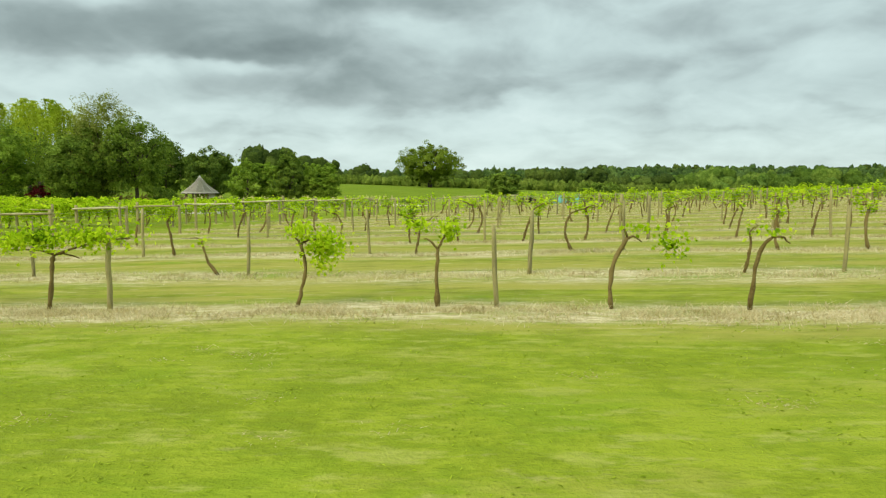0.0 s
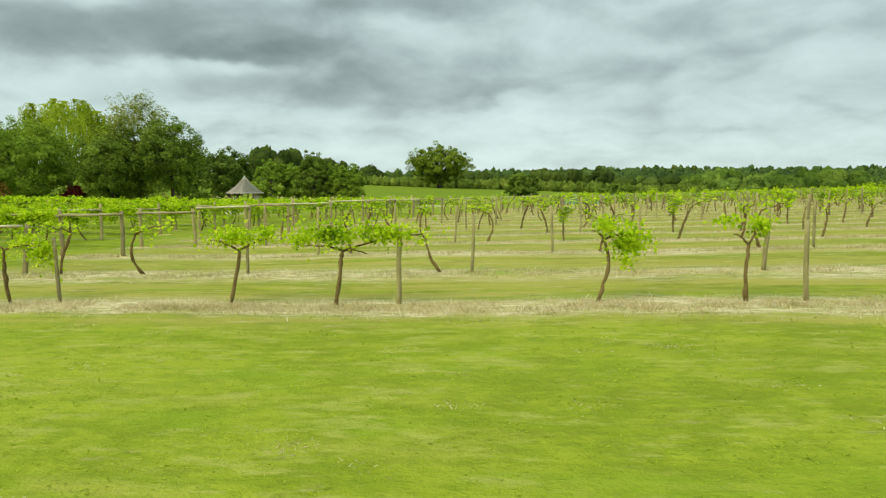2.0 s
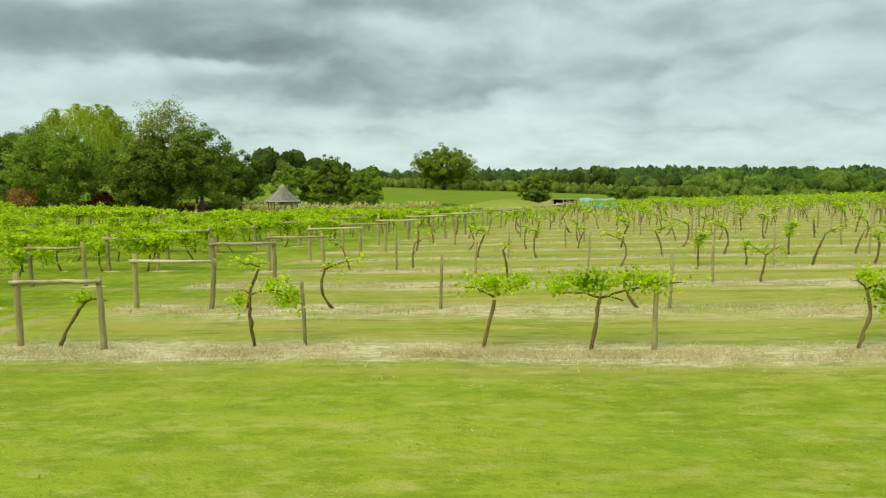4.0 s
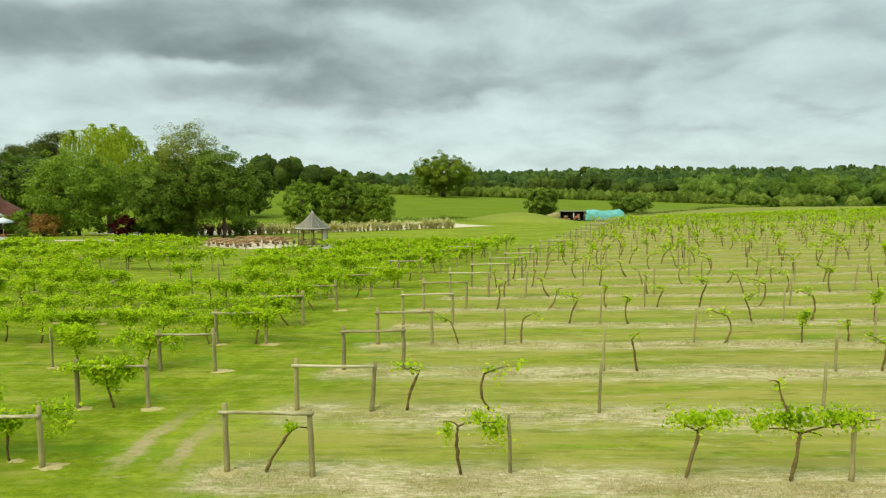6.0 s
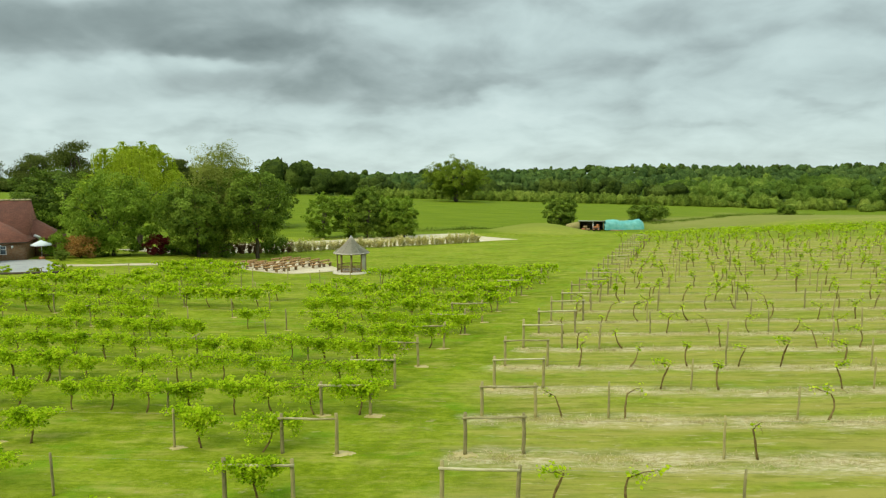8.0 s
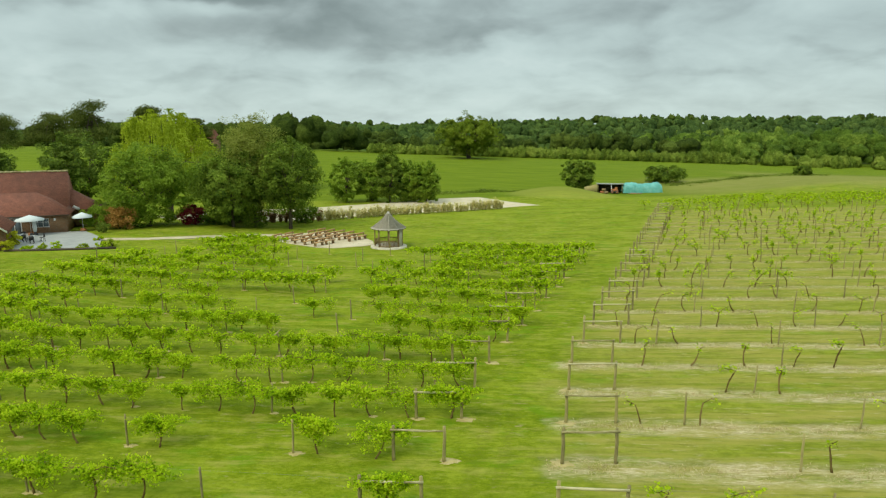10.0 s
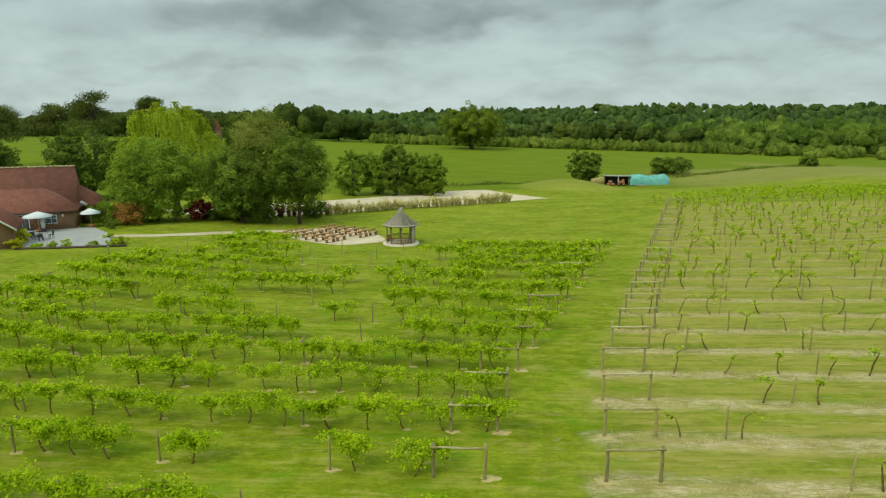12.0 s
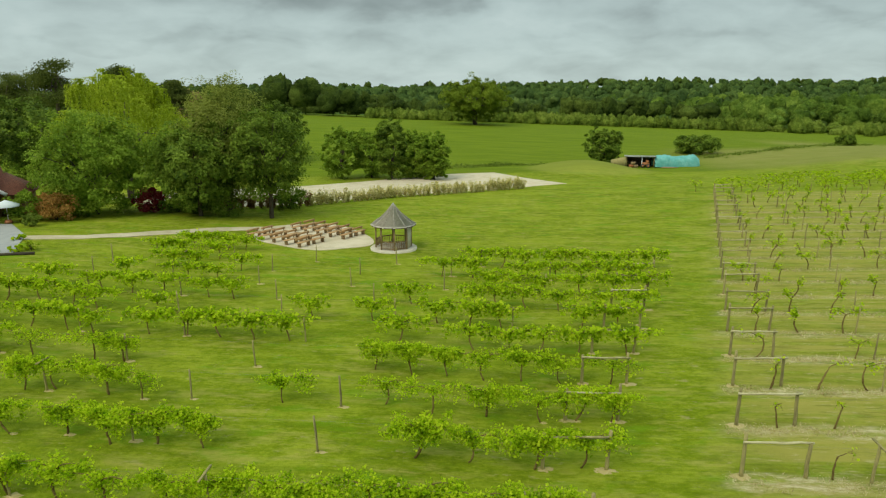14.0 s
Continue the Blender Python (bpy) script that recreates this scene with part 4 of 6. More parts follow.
def place_posts():
    rng = np.random.default_rng(5)
    kinds = []
    for i, (h, r) in enumerate(((1.42, 0.042), (1.5, 0.046), (1.35, 0.040), (1.45, 0.05))):
        ob = part("trellis_post", post_shape(h, r, i), M_POST, None, "", True)
        tagged(ob, "weathered round wooden trellis post in the vine row", "post", "trellis posts")
        kinds.append(ob)
    tee = part("trellis_post", post_shape(1.5, 0.055, 9).box((0, 0, 1.46), (0.07, 0.9, 0.05)), M_POST, None, "")
    tagged(tee, "weathered wooden trellis post with short cross arm", "post", "trellis posts")
    kinds.append(tee)
    used = set()

    def put(x, y, which=None):
        src = kinds[rng.choice(5, p=[0.3, 0.24, 0.2, 0.18, 0.08])] if which is None else kinds[which]
        m = pose(x, y, float(land(x, y)), rng.normal(0, 1.6), rng.normal(0, 1.6), rng.uniform(0, 360) if src is not tee else rng.normal(0, 8))
        if src.name not in used:
            used.add(src.name)
            src.matrix_basis = m
        else:
            copy_thing(src, m)

    for k in range(RIGHT_ROWS):
        y = ROW0 + STEP * k
        x0 = float(right_edge(y))
        if k == 0:
            for x in (-16.5, -9.38, -2.08, 5.0, 12.0):
                put(x, float(row_y(0, x)) + 0.05, int(rng.integers(4)))
            continue
        known = EAST_POSTS.get(k, [x0 + 2.3 + rng.uniform(4.2, 5.6)])
        for x in known:
            put(x, float(row_y(k, x)))
        x = known[-1] + rng.normal(7.0 if k < 9 else 5.6, 0.3)
        while x < 18 + 0.55 * y:
            if k < 18 or rng.random() < 0.5:
                put(x, float(row_y(k, x)))
            x += rng.normal(5.6, 0.35)
    for k in range(LEFT_ROWS):
        y = float(row_y(k, -26.0))
        x = float(left_edge(y)) - 2.3 - rng.uniform(3.5, 5.5)
        x = WEST_POSTS.get(k, x)
        while x > -63:
            put(x, float(row_y(k, x)))
            x -= rng.normal(6.9, 0.3)


place_posts()


def place_frames():
    """Row ends: two posts joined by a horizontal rail."""
    rng = np.random.default_rng(8)

    def frame_thing(x, y, width, rail, over, seed, label, group):
        z = float(land(x, y))
        dz = float(land(x + width, y)) - z
        ob = thing("trellis_end_frame", (x, y, z), label, "trellis frame", group, turn=rng.normal(0, 2))
        part("post", post_shape(rail + over[0], 0.070, seed), M_POST, ob, "", True)
        p = part("post", post_shape(rail + over[1], 0.068, seed + 1), M_POST, ob, "", True)
        p.location = (width, 0, dz)
        p.rotation_euler = (rng.normal(0, 0.03), rng.normal(0, 0.03), 0)
        k = np.linspace(-0.1, width + 0.08, 6)
        arc = np.stack([k, np.full(6, -0.09) + rng.normal(0, 0.008, 6), rail + (dz + rng.normal(0, 0.03)) * k / width + rng.normal(0, 0.008, 6)], -1)
        part("rail", Shape().tube(arc, 0.045 * (1 + 0.08 * rng.normal(size=6)), 8, 0.07, rng), M_BEAM, ob, "bleached grey wooden rail", True)

    for k in range(RIGHT_ROWS):
        y = ROW0 + STEP * k
        frame_thing(float(right_edge(y)), y, rng.normal(2.2, 0.08), rng.uniform(1.32, 1.46), (rng.uniform(0.12, 0.34), rng.uniform(0.03, 0.14)), 50 + 2 * k, "grey wooden trellis end frame beside the grass alley", "end frames of the eastern rows")
    for k in range(LEFT_ROWS):
        y = float(row_y(k, -26.0))
        w = rng.normal(2.1, 0.08)
        frame_thing(float(left_edge(y)) - w, y, w, rng.uniform(1.26, 1.38), (rng.uniform(0.04, 0.2), rng.uniform(0.1, 0.4)), 150 + 2 * k, "grey wooden trellis end frame with vine leaves above", "end frames of the western rows")


place_frames()


def place_wires():
    for name, n, y0, st in (("east", RIGHT_ROWS, ROW0, STEP), ("west", LEFT_ROWS, ROW0, STEP)):
        for k in range(n):
            y = y0 + st * k
            if name == "east":
                xs = np.linspace(float(right_edge(y)), 20 + 0.55 * y, 24)
            else:
                xs = np.linspace(-63.0, float(left_edge(y)), 16)
            ys = row_y(k, xs)
            pts = np.stack([xs, ys, land(xs, ys) + 1.30], -1)
            ob = part("trellis_wire", Shape().tube(pts, 0.0026, 3), M_WIRE)
            tagged(ob, "thin galvanised wire strung between trellis posts", "wire", "trellis wires")


place_wires()


# ---------------------------------------------------------------- trees
def crown_points(rng, lumps, per, c, size, spread, keep=None):
    """Leaf places in lumps that fill an egg-shaped crown."""
    c, size = np.asarray(c, float), np.asarray(size, float)
    d = rng.normal(size=(lumps, 3))
    d /= np.linalg.norm(d, axis=1)[:, None]
    r = rng.uniform(0.2, 1, lumps) ** 0.35
    cen = c + d * r[:, None] * size * (1 + 0.12 * rng.normal(size=(lumps, 1)))
    if keep is not None:
        cen = cen[keep(cen)]
    rad = spread * rng.uniform(0.6, 1.35, len(cen))
    e = rng.normal(size=(len(cen), per, 3))
    e /= np.linalg.norm(e, axis=2)[..., None]
    e *= (rng.uniform(0.2, 1, (len(cen), per)) ** 0.5)[..., None] * rad[:, None, None]
    e[..., 2] *= 0.75
    return cen, (cen[:, None] + e).reshape(-1, 3)


def turned_out(pts, cc, size):
    """Which way the leaves of a crown face: outwards and up."""
    d = (pts - np.asarray(cc)) / np.asarray(size)
    return d / (np.linalg.norm(d, axis=1)[:, None] + 0.3) + [0, 0, 0.55]


def wood_parts(ob, bark, rng, h0, cen, r0, lean=0.0, many=14):
    """The trunk and each limb of a tree, as parts under it."""
    s = Shape()
    top = np.array([lean, 0, h0])
    t = np.linspace(0, 1, 7)[:, None]
    pts = np.array([0, 0, -0.3]) + t * (top + [0, 0, 0.3]) + rng.normal(0, 0.05, (7, 3)) * t
    s.tube(pts, np.linspace(r0 * 1.25, r0 * 0.8, 7), 10, 0.06, rng)
    limbs = []
    pick = cen[rng.permutation(len(cen))[:many]]
    for p in pick:
        b = pts[-1 - int(rng.integers(0, 3))]
        k = np.linspace(0, 1, 6)[:, None]
        arc = b + k * (p - b) + np.array([0, 0, 0.12]) * np.sin(k * np.pi) * np.linalg.norm(p - b)
        limbs.append(Shape().tube(arc, np.linspace(r0 * 0.5, r0 * 0.08, 6), 6))
    part("trunk", s, bark, ob, "", True)
    for limb in limbs:
        part("limb", limb, bark, ob, "", True)


def tree(name, label, x, y, h, w, mat, seed, base=0.18, lumps=120, per=55, leaf=0.22, depth=None, spread=None, trunk_r=None, cat="tree", group="", z=None, bark=None):
    rng = np.random.default_rng(seed)
    gz = float(land(x, y)) if z is None else z
    ob = thing(name, (x, y, gz), label, cat, group)
    hz = h * (1 - base) / 2
    cc = np.array([0, 0, h * base + hz])
    cen, pts = crown_points(rng, lumps, per, cc, (w / 2, (depth or w) / 2, hz), spread or max(w, h) * 0.085)
    pts = pts[pts[:, 2] > 0.05]
    wood_parts(ob, bark or M_BARK, rng, h * base + hz * 0.5, cen, trunk_r or h * 0.018)
    part("crown", Shape().leaves(pts, leaf * rng.uniform(0.6, 1.3, len(pts)), rng, 0.4, 0.7, turned_out(pts, cc, (w / 2, (depth or w) / 2, hz))), mat, ob)
    return ob


def willow(x, y, h, w, seed):
    rng = np.random.default_rng(seed)
    ob = thing("weeping_willow", (x, y, float(land(x, y))), "tall weeping willow with pale yellow-green hanging foliage", "tree")
    lobes = []
    for i in range(46):
        a, u = rng.uniform(0, 2 * np.pi), rng.uniform(0.0, 1.0)
        r = w * 0.42 * u ** 0.55
        lobes.append((math.cos(a) * r, math.sin(a) * r, h * (0.96 - 0.50 * u ** 1.6) + rng.normal(0, 0.6)))
    lobes = np.array(lobes)
    hang = []
    for p in lobes:
        out = p[:2] / (np.linalg.norm(p[:2]) + 0.5)
        for s in range(24):
            b = rng.uniform(0, 2 * np.pi)
            q = np.array([math.cos(b), math.sin(b)]) * rng.uniform(0.3, 1.5) + 0.7 * out
            ln, n = rng.uniform(1.2, 6.0), 26
            k = np.linspace(0, 1, n)
            rise = np.sin(np.minimum(k * 3, 1) * np.pi / 2)
            hang.append(np.stack([p[0] + q[0] * rise, p[1] + q[1] * rise, p[2] + 0.45 * np.sin(np.minimum(k * 5, 1) * np.pi) - ln * np.maximum(0, k - 0.12)], -1) + rng.normal(0, 0.05, (n, 3)))
    allp = np.concatenate(hang)
    allp = allp[allp[:, 2] > 0.8]
    d = allp * [1, 1, 0]
    face = d / (np.linalg.norm(d, axis=1)[:, None] + 1.0) + [0, 0, 0.5]
    wood_parts(ob, M_BARK, rng, h * 0.45, lobes * [0.7, 0.7, 0.8], 0.4)
    part("crown", Shape().leaves(allp, 0.16 * rng.uniform(0.6, 1.3, len(allp)), rng, 0.0, 0.5, face), M_WILLOW, ob)


def pine(x, y, h, w, seed):
    """A tall bare trunk with crooked limbs that each carry a flat pad of needles."""
    rng = np.random.default_rng(seed)
    ob = thing("scots_pine", (x, y, float(land(x, y))), "tall dark pine with flat-topped open crown", "tree")
    pads = []
    for k in range(20):
        a, u = rng.uniform(0, 2 * np.pi), rng.random()
        r = w * 0.46 * (1 - 0.75 * u) * rng.uniform(0.5, 1.1)
        pads.append((math.cos(a) * r, math.sin(a) * r, h * (0.52 + 0.46 * u)))
    pads = np.array(pads)
    wood_parts(ob, M_BARK, rng, h * 0.86, pads, h * 0.02, rng.normal(0, 0.5), 16)
    pts = []
    for p in pads:
        e = rng.normal(size=(620, 3))
        e /= np.linalg.norm(e, axis=1)[:, None]
        e *= (rng.uniform(0.1, 1, (620, 1)) ** 0.45) * (1 + 0.2 * rng.normal(size=(620, 1)))
        pts.append(p + e * np.array([1.0, 1.0, 0.42]) * w * rng.uniform(0.17, 0.28))
    pts = np.concatenate(pts)
    part("crown", Shape().leaves(pts, 0.23 * rng.uniform(0.6, 1.3, len(pts)), rng, 0.2, 0.5), M_PINE, ob)


def place_trees():
    willow(-77.6, 96.5, 18.3, 17.6, 1)
    tree("birch_tree", "tall birch with airy brownish-green crown", -59.2, 86, 16.0, 9.4, M_BIRCH, 2, 0.10, 640, 46, 0.115, spread=0.85)
    tree("broadleaf_tree", "large broad green tree beside the path", -72.9, 81.5, 10.9, 13.0, M_TREE, 3, 0.05, 380, 75, 0.15, spread=0.9)
    tree("broadleaf_tree", "dark green bushy tree beside the hedge", -61.2, 82.5, 10.8, 9.2, M_DARK, 4, 0.10, 270, 75, 0.16, spread=0.85)
    tree("broadleaf_tree", "dark green tree with bare lower trunk beside the hedge", -53.4, 84.0, 12.8, 8.4, M_DARK, 5, 0.17, 260, 60, 0.15, spread=0.8)
    tree("broadleaf_tree", "green tree between willow and birch", -66.5, 90, 10, 8.0, M_TREE, 6, 0.32, 220, 65, 0.18)
    tree("broadleaf_tree", "dark green tree behind the house", -102.0, 112, 13.8, 15, M_DEEP, 7, 0.08, 260, 60, 0.24, spread=1.1)
    tree("broadleaf_tree", "dark green tree behind the house", -122, 110, 12.5, 12, M_DEEP, 8, 0.08, 220, 60, 0.24, spread=1.1)
    tree("broadleaf_tree", "rounded dark green tree in the field behind the birch", -75, 150, 12.5, 12.5, M_DEEP, 44, 0.05, 220, 60, 0.24, spread=1.0)
    tree("broadleaf_tree", "green tree standing behind the willow", -87.5, 152, 15.5, 10, M_DEEP, 9, 0.1, 220, 55, 0.27, spread=1.1)
    for i, (x, y, h, w) in enumerate(((-135, 165, 21, 15), (-149, 170, 19, 14), (-122, 172, 19.5, 12), (-110, 176, 16, 10), (-163, 165, 18, 15))):
        pine(x, y, h, w, 20 + i)
    for i, (x, h, w) in enumerate(((-54.5, 8.6, 6.5), (-49.5, 8.8, 6.0), (-45.5, 10.0, 5.5), (-41.5, 8.2, 5.5), (-38.0, 7.8, 5.0))):
        tree("broadleaf_tree", "dark green field tree in a small group", x, 124 + (i % 2) * 2, h * 1.06, w + 0.5, M_DARK if i == 2 else M_TREE, 30 + i, 0.0, 190, 60, 0.16, spread=0.6, group="small tree group")
    tree("oak_tree", "broad solitary oak standing in the field", -34.6, 262, 17.2, 25, M_OAKLEAF, 40, 0.17, 400, 95, 0.26, spread=1.4, trunk_r=0.8)
    tree("field_bush", "round dark green bush beside the shed", -3.2, 158, 8.4, 8.0, M_DARK, 41, 0.0, 150, 60, 0.22, cat="bush", spread=0.7)
    tree("field_bush", "low spreading green bush behind the tarpaulin", 22.6, 176, 4.6, 11, M_DARK, 42, 0.0, 130, 55, 0.24, cat="bush", spread=0.8)
    tree("field_bush", "small dark bush on the meadow edge", 70.6, 200, 3.0, 5.5, M_DARK, 43, 0.0, 80, 50, 0.27, cat="bush")


place_trees()


def lump_sheet():
    """A coarse round lump, as unit vertices and faces."""
    lon, lat = 9, 5
    v = [(math.cos(2 * math.pi * i / lon) * math.cos(a), math.sin(2 * math.pi * i / lon) * math.cos(a), math.sin(a)) for a in np.linspace(-0.7, 1.25, lat) for i in range(lon)] + [(0, 0, 1.0)]
    q = [[j * lon + i, j * lon + (i + 1) % lon, (j + 1) * lon + (i + 1) % lon, (j + 1) * lon + i] for j in range(lat - 1) for i in range(lon)]
    q += [[(lat - 1) * lon + i, (lat - 1) * lon + (i + 1) % lon, lat * lon, lat * lon] for i in range(lon)]
    return np.array(v), np.array(q)


def place_woods():
    rng = np.random.default_rng(77)
    lv, lq = lump_sheet()

    def wood(name, label, spots, leaf, per, mat, lumps=4, low=False):
        """Each tree is a few ragged lumps of foliage with loose leaf sprays over them."""
        s = Shape()
        for x, y, h, w in spots:
            z = float(land(x, y))
            for k in range(lumps):
                a = rng.uniform(0, 6.28)
                off = rng.uniform(0.12, 0.36) * w if k else 0.0
                if low:
                    cz, size = (0.36 if k == 0 else rng.uniform(0.2, 0.4)), (0.42 if k == 0 else rng.uniform(0.24, 0.36))
                else:
                    cz, size = (0.50 if k == 0 else rng.uniform(0.28, 0.74)), (0.36 if k == 0 else rng.uniform(0.15, 0.30))
                c = np.array([x + math.cos(a) * off, y + math.sin(a) * off, z + h * cz])
                size = np.array([w, w * rng.uniform(0.8, 1.2), h * (1.5 if low else 1.1)]) * size
                rag = 1 + 0.17 * rng.normal(size=(len(lv), 1))
                s.add(c + lv * size * rag, lq)
                d = rng.normal(size=(per, 3))
                d[:, 2] = np.abs(d[:, 2]) - 0.35
                d /= np.linalg.norm(d, axis=1)[:, None]
                s.leaves(c + d * size * rng.uniform(0.9, 1.22, (per, 1)), leaf * rng.uniform(0.5, 1.4, per), rng, 0.3, 0.8, d + [0, 0, 0.4])
            if not low:
                s.tube([(x, y, z - 0.5), (x, y, z + h * 0.5)], 0.02 * h, 5)
        ob = part(name, s, mat)
        tagged(ob, label, "woodland", kind="stuff")

    spots = []
    for x in np.arange(-80, 82, 1.15):
        spots.append((x, 288 + 0.03 * x + rng.normal(0, 1.2), rng.uniform(3.6, 4.9) + 0.9 * noise.noise((x * 0.06, 0, 5)), rng.uniform(3.2, 5.4)))
    wood("field_hedge", "long pale green hedgerow behind the field", spots, 0.24, 110, M_HEDGEROW, 3, True)
    spots = []
    for x in np.arange(70, 330, 4.2):
        spots.append((x, 290 + rng.normal(0, 7), rng.uniform(2.5, 6.0), rng.uniform(5, 9)))
    wood("scrub_edge", "low green scrub along the wood edge", spots, 0.36, 100, M_HEDGEROW, 3, True)
    spots = []
    for i in range(130):
        spots.append((rng.uniform(-330, 80), rng.uniform(325, 430), rng.uniform(8.0, 13), rng.uniform(8, 17)))
    for x, y, h, w in ((-128, 395, 21, 20), (-150, 400, 19, 24), (-172, 405, 18, 20), (-100, 400, 14, 18), (-87, 292, 11, 13), (-98, 294, 13, 15), (-111, 296, 16, 17), (-126, 298, 17.5, 19), (-141, 296, 13, 16), (-155, 297, 12, 16), (-171, 298, 13, 18), (-188, 300, 14, 18), (-206, 300, 13, 18)):
        spots.append((x, y, h, w))
    wood("tree_belt", "dark belt of trees behind the hedgerow", spots, 0.42, 75, M_BELT, 6)
    spots = []
    for i in range(720):
        y = rng.uniform(305, 620)
        x = rng.uniform(0.12, 0.95) * y
        if x < 75 + 0.3 * (y - 305) * (y < 450):
            continue
        w = rng.uniform(5, 12) + 9 * rng.random() ** 3
        spots.append((x, y, 0.45 * w + rng.uniform(2.5, 6.5) + 4 * (rng.random() < 0.1), w))
    wood("near_woodland", "rounded green crowns of the wood beyond the field", spots, 0.42, 62, M_WOODS, 5)
    spots = []
    for i in range(2400):
        y = 520 + 900 * rng.random() ** 1.3
        x = rng.uniform(-0.72, 0.95) * y
        w = rng.uniform(8, 18)
        spots.append((x, y, rng.uniform(8, 13) + rng.uniform(2, 7) * (rng.random() < 0.2), w))
    wood("far_woodland", "wooded hills of mixed green trees in the distance", spots, 0.8, 16, M_FARWOOD, 3)
    spots = []
    for i in range(150):
        y = rng.uniform(1180, 1420)
        x = (-0.6 + 1.5 * i / 150) * y + rng.normal(0, 12)
        big = 1 + 0.5 * noise.noise((x * 0.012, 3.0, 0))
        spots.append((x, y, rng.uniform(11, 19) * big, rng.uniform(10, 22)))
    wood("ridge_trees", "dark uneven trees along the far ridge", spots, 0.9, 30, M_BELT, 5)
    # rough grass and weeds along the foot of the field
    s = Shape()
    line = np.array([(-60, 139), (-40, 142), (-22, 147), (-8, 150), (24, 168), (52, 184), (84, 214)])
    for i in range(700):
        u = rng.uniform(0, len(line) - 1)
        j = int(u)
        c = line[j] + (line[j + 1] - line[j]) * (u - j) + rng.normal(0, 1.2, 2)
        h = rng.uniform(0.15, 0.6) * (0.6 + 0.8 * (noise.noise((u * 3.0, 0, 0)) > 0))
        p = np.column_stack([c[0] + rng.normal(0, 0.5, 14), c[1] + rng.normal(0, 0.5, 14), np.zeros(14)])
        p[:, 2] = land(p[:, 0], p[:, 1]) + h * rng.random(14)
        s.leaves(p, 0.2 * rng.uniform(0.5, 1.2, 14), rng, 0.2, 0.6)
    tagged(part("rough_verge", s, M_HEDGE), "rough tall grass and weeds along the field edge", "rough grass", kind="stuff")


place_woods()


# ---------------------------------------------------------------- gravel, path and paving
def lay(name, outline, mat, label, lift=0.03, cat="pavement", cell=1.5):
    """A thin sheet that follows the ground inside an outline, with a turned-down edge."""
    bm = bmesh.new()
    top = [bm.verts.new((x, y, 0)) for x, y in outline]
    bm.faces.new(top)
    lo = np.min(outline, 0)
    hi = np.max(outline, 0)
    for axis in (0, 1):
        for c in np.arange(lo[axis] + cell, hi[axis], cell):
            co = (c, 0, 0) if axis == 0 else (0, c, 0)
            no = (1, 0, 0) if axis == 0 else (0, 1, 0)
            bmesh.ops.bisect_plane(bm, geom=bm.verts[:] + bm.edges[:] + bm.faces[:], plane_co=co, plane_no=no)
    for v in bm.verts:
        v.co.z = float(land(v.co.x, v.co.y)) + lift
    edge = [e for e in bm.edges if e.is_boundary]
    r = bmesh.ops.extrude_edge_only(bm, edges=edge)
    for v in r["geom"]:
        if isinstance(v, bmesh.types.BMVert):
            v.co.z -= lift + 0.1
    bmesh.ops.recalc_face_normals(bm, faces=bm.faces)
    me = bpy.data.meshes.new(name)
    bm.to_mesh(me)
    bm.free()
    me.materials.append(mat)
    ob = new(name, me)
    tagged(ob, label, cat, kind="structure")
    return ob


def rounded(pts, n=5):
    """A smooth closed outline through the given corners."""
    p = np.asarray(pts, float)
    out = []
    for i in range(len(p)):
        a, b, c, d = p[i - 1], p[i], p[(i + 1) % len(p)], p[(i + 2) % len(p)]
        for t in np.arange(n) / n:
            out.append(0.5 * (2 * b + (c - a) * t + (2 * a - 5 * b + 4 * c - d) * t * t + (3 * b - a - 3 * c + d) * t ** 3))
    return [tuple(v) for v in out]


def ribbon(pts, w):
    p = np.asarray(pts, float)
    d = np.gradient(p, axis=0)
    d /= np.linalg.norm(d, axis=1)[:, None]
    nrm = np.stack([-d[:, 1], d[:, 0]], -1) * w / 2
    return [tuple(v) for v in np.concatenate([p + nrm, (p - nrm)[::-1]])]


lay("gravel_yard", [(-15.4, 119.2), (-23.0, 114.4), (-42.0, 104.6), (-53.0, 95.6), (-66.0, 88.5), (-82.0, 97.5), (-72.0, 106.5), (-58.0, 114.0), (-35.6, 132.0), (-27.5, 134.5), (-21.5, 126.5)], M_GRAVEL, "pale beige gravel car park behind the young hedge", 0.04, cell=4)
lay("gravel_path", ribbon([(-73.5, 66.6), (-70.0, 67.6), (-66.0, 68.2), (-62.5, 69.8), (-59.4, 72.6), (-56.0, 75.7), (-52.6, 77.6), (-50.0, 78.2)], 1.7), M_GRAVEL, "narrow pale gravel path across the lawn", 0.035, cell=2)
lay("gravel_pad", rounded([(-51.3, 72.8), (-47.0, 69.6), (-43.6, 68.5), (-41.4, 69.4), (-39.3, 70.6), (-39.6, 73.6), (-42.0, 77.5), (-45.0, 80.6), (-48.6, 80.7), (-52.2, 78.2)], 4), M_GRAVEL, "pale gravel pad under the wooden benches", 0.045, cell=2)
lay("patio", [(-91.0, 71.5), (-89.0, 61.5), (-76.0, 59.6), (-67.6, 61.4), (-71.6, 68.2), (-77.0, 73.4), (-79.4, 72.9)], M_PAVING, "pale grey paved patio beside the brick house", 0.06, cell=3)


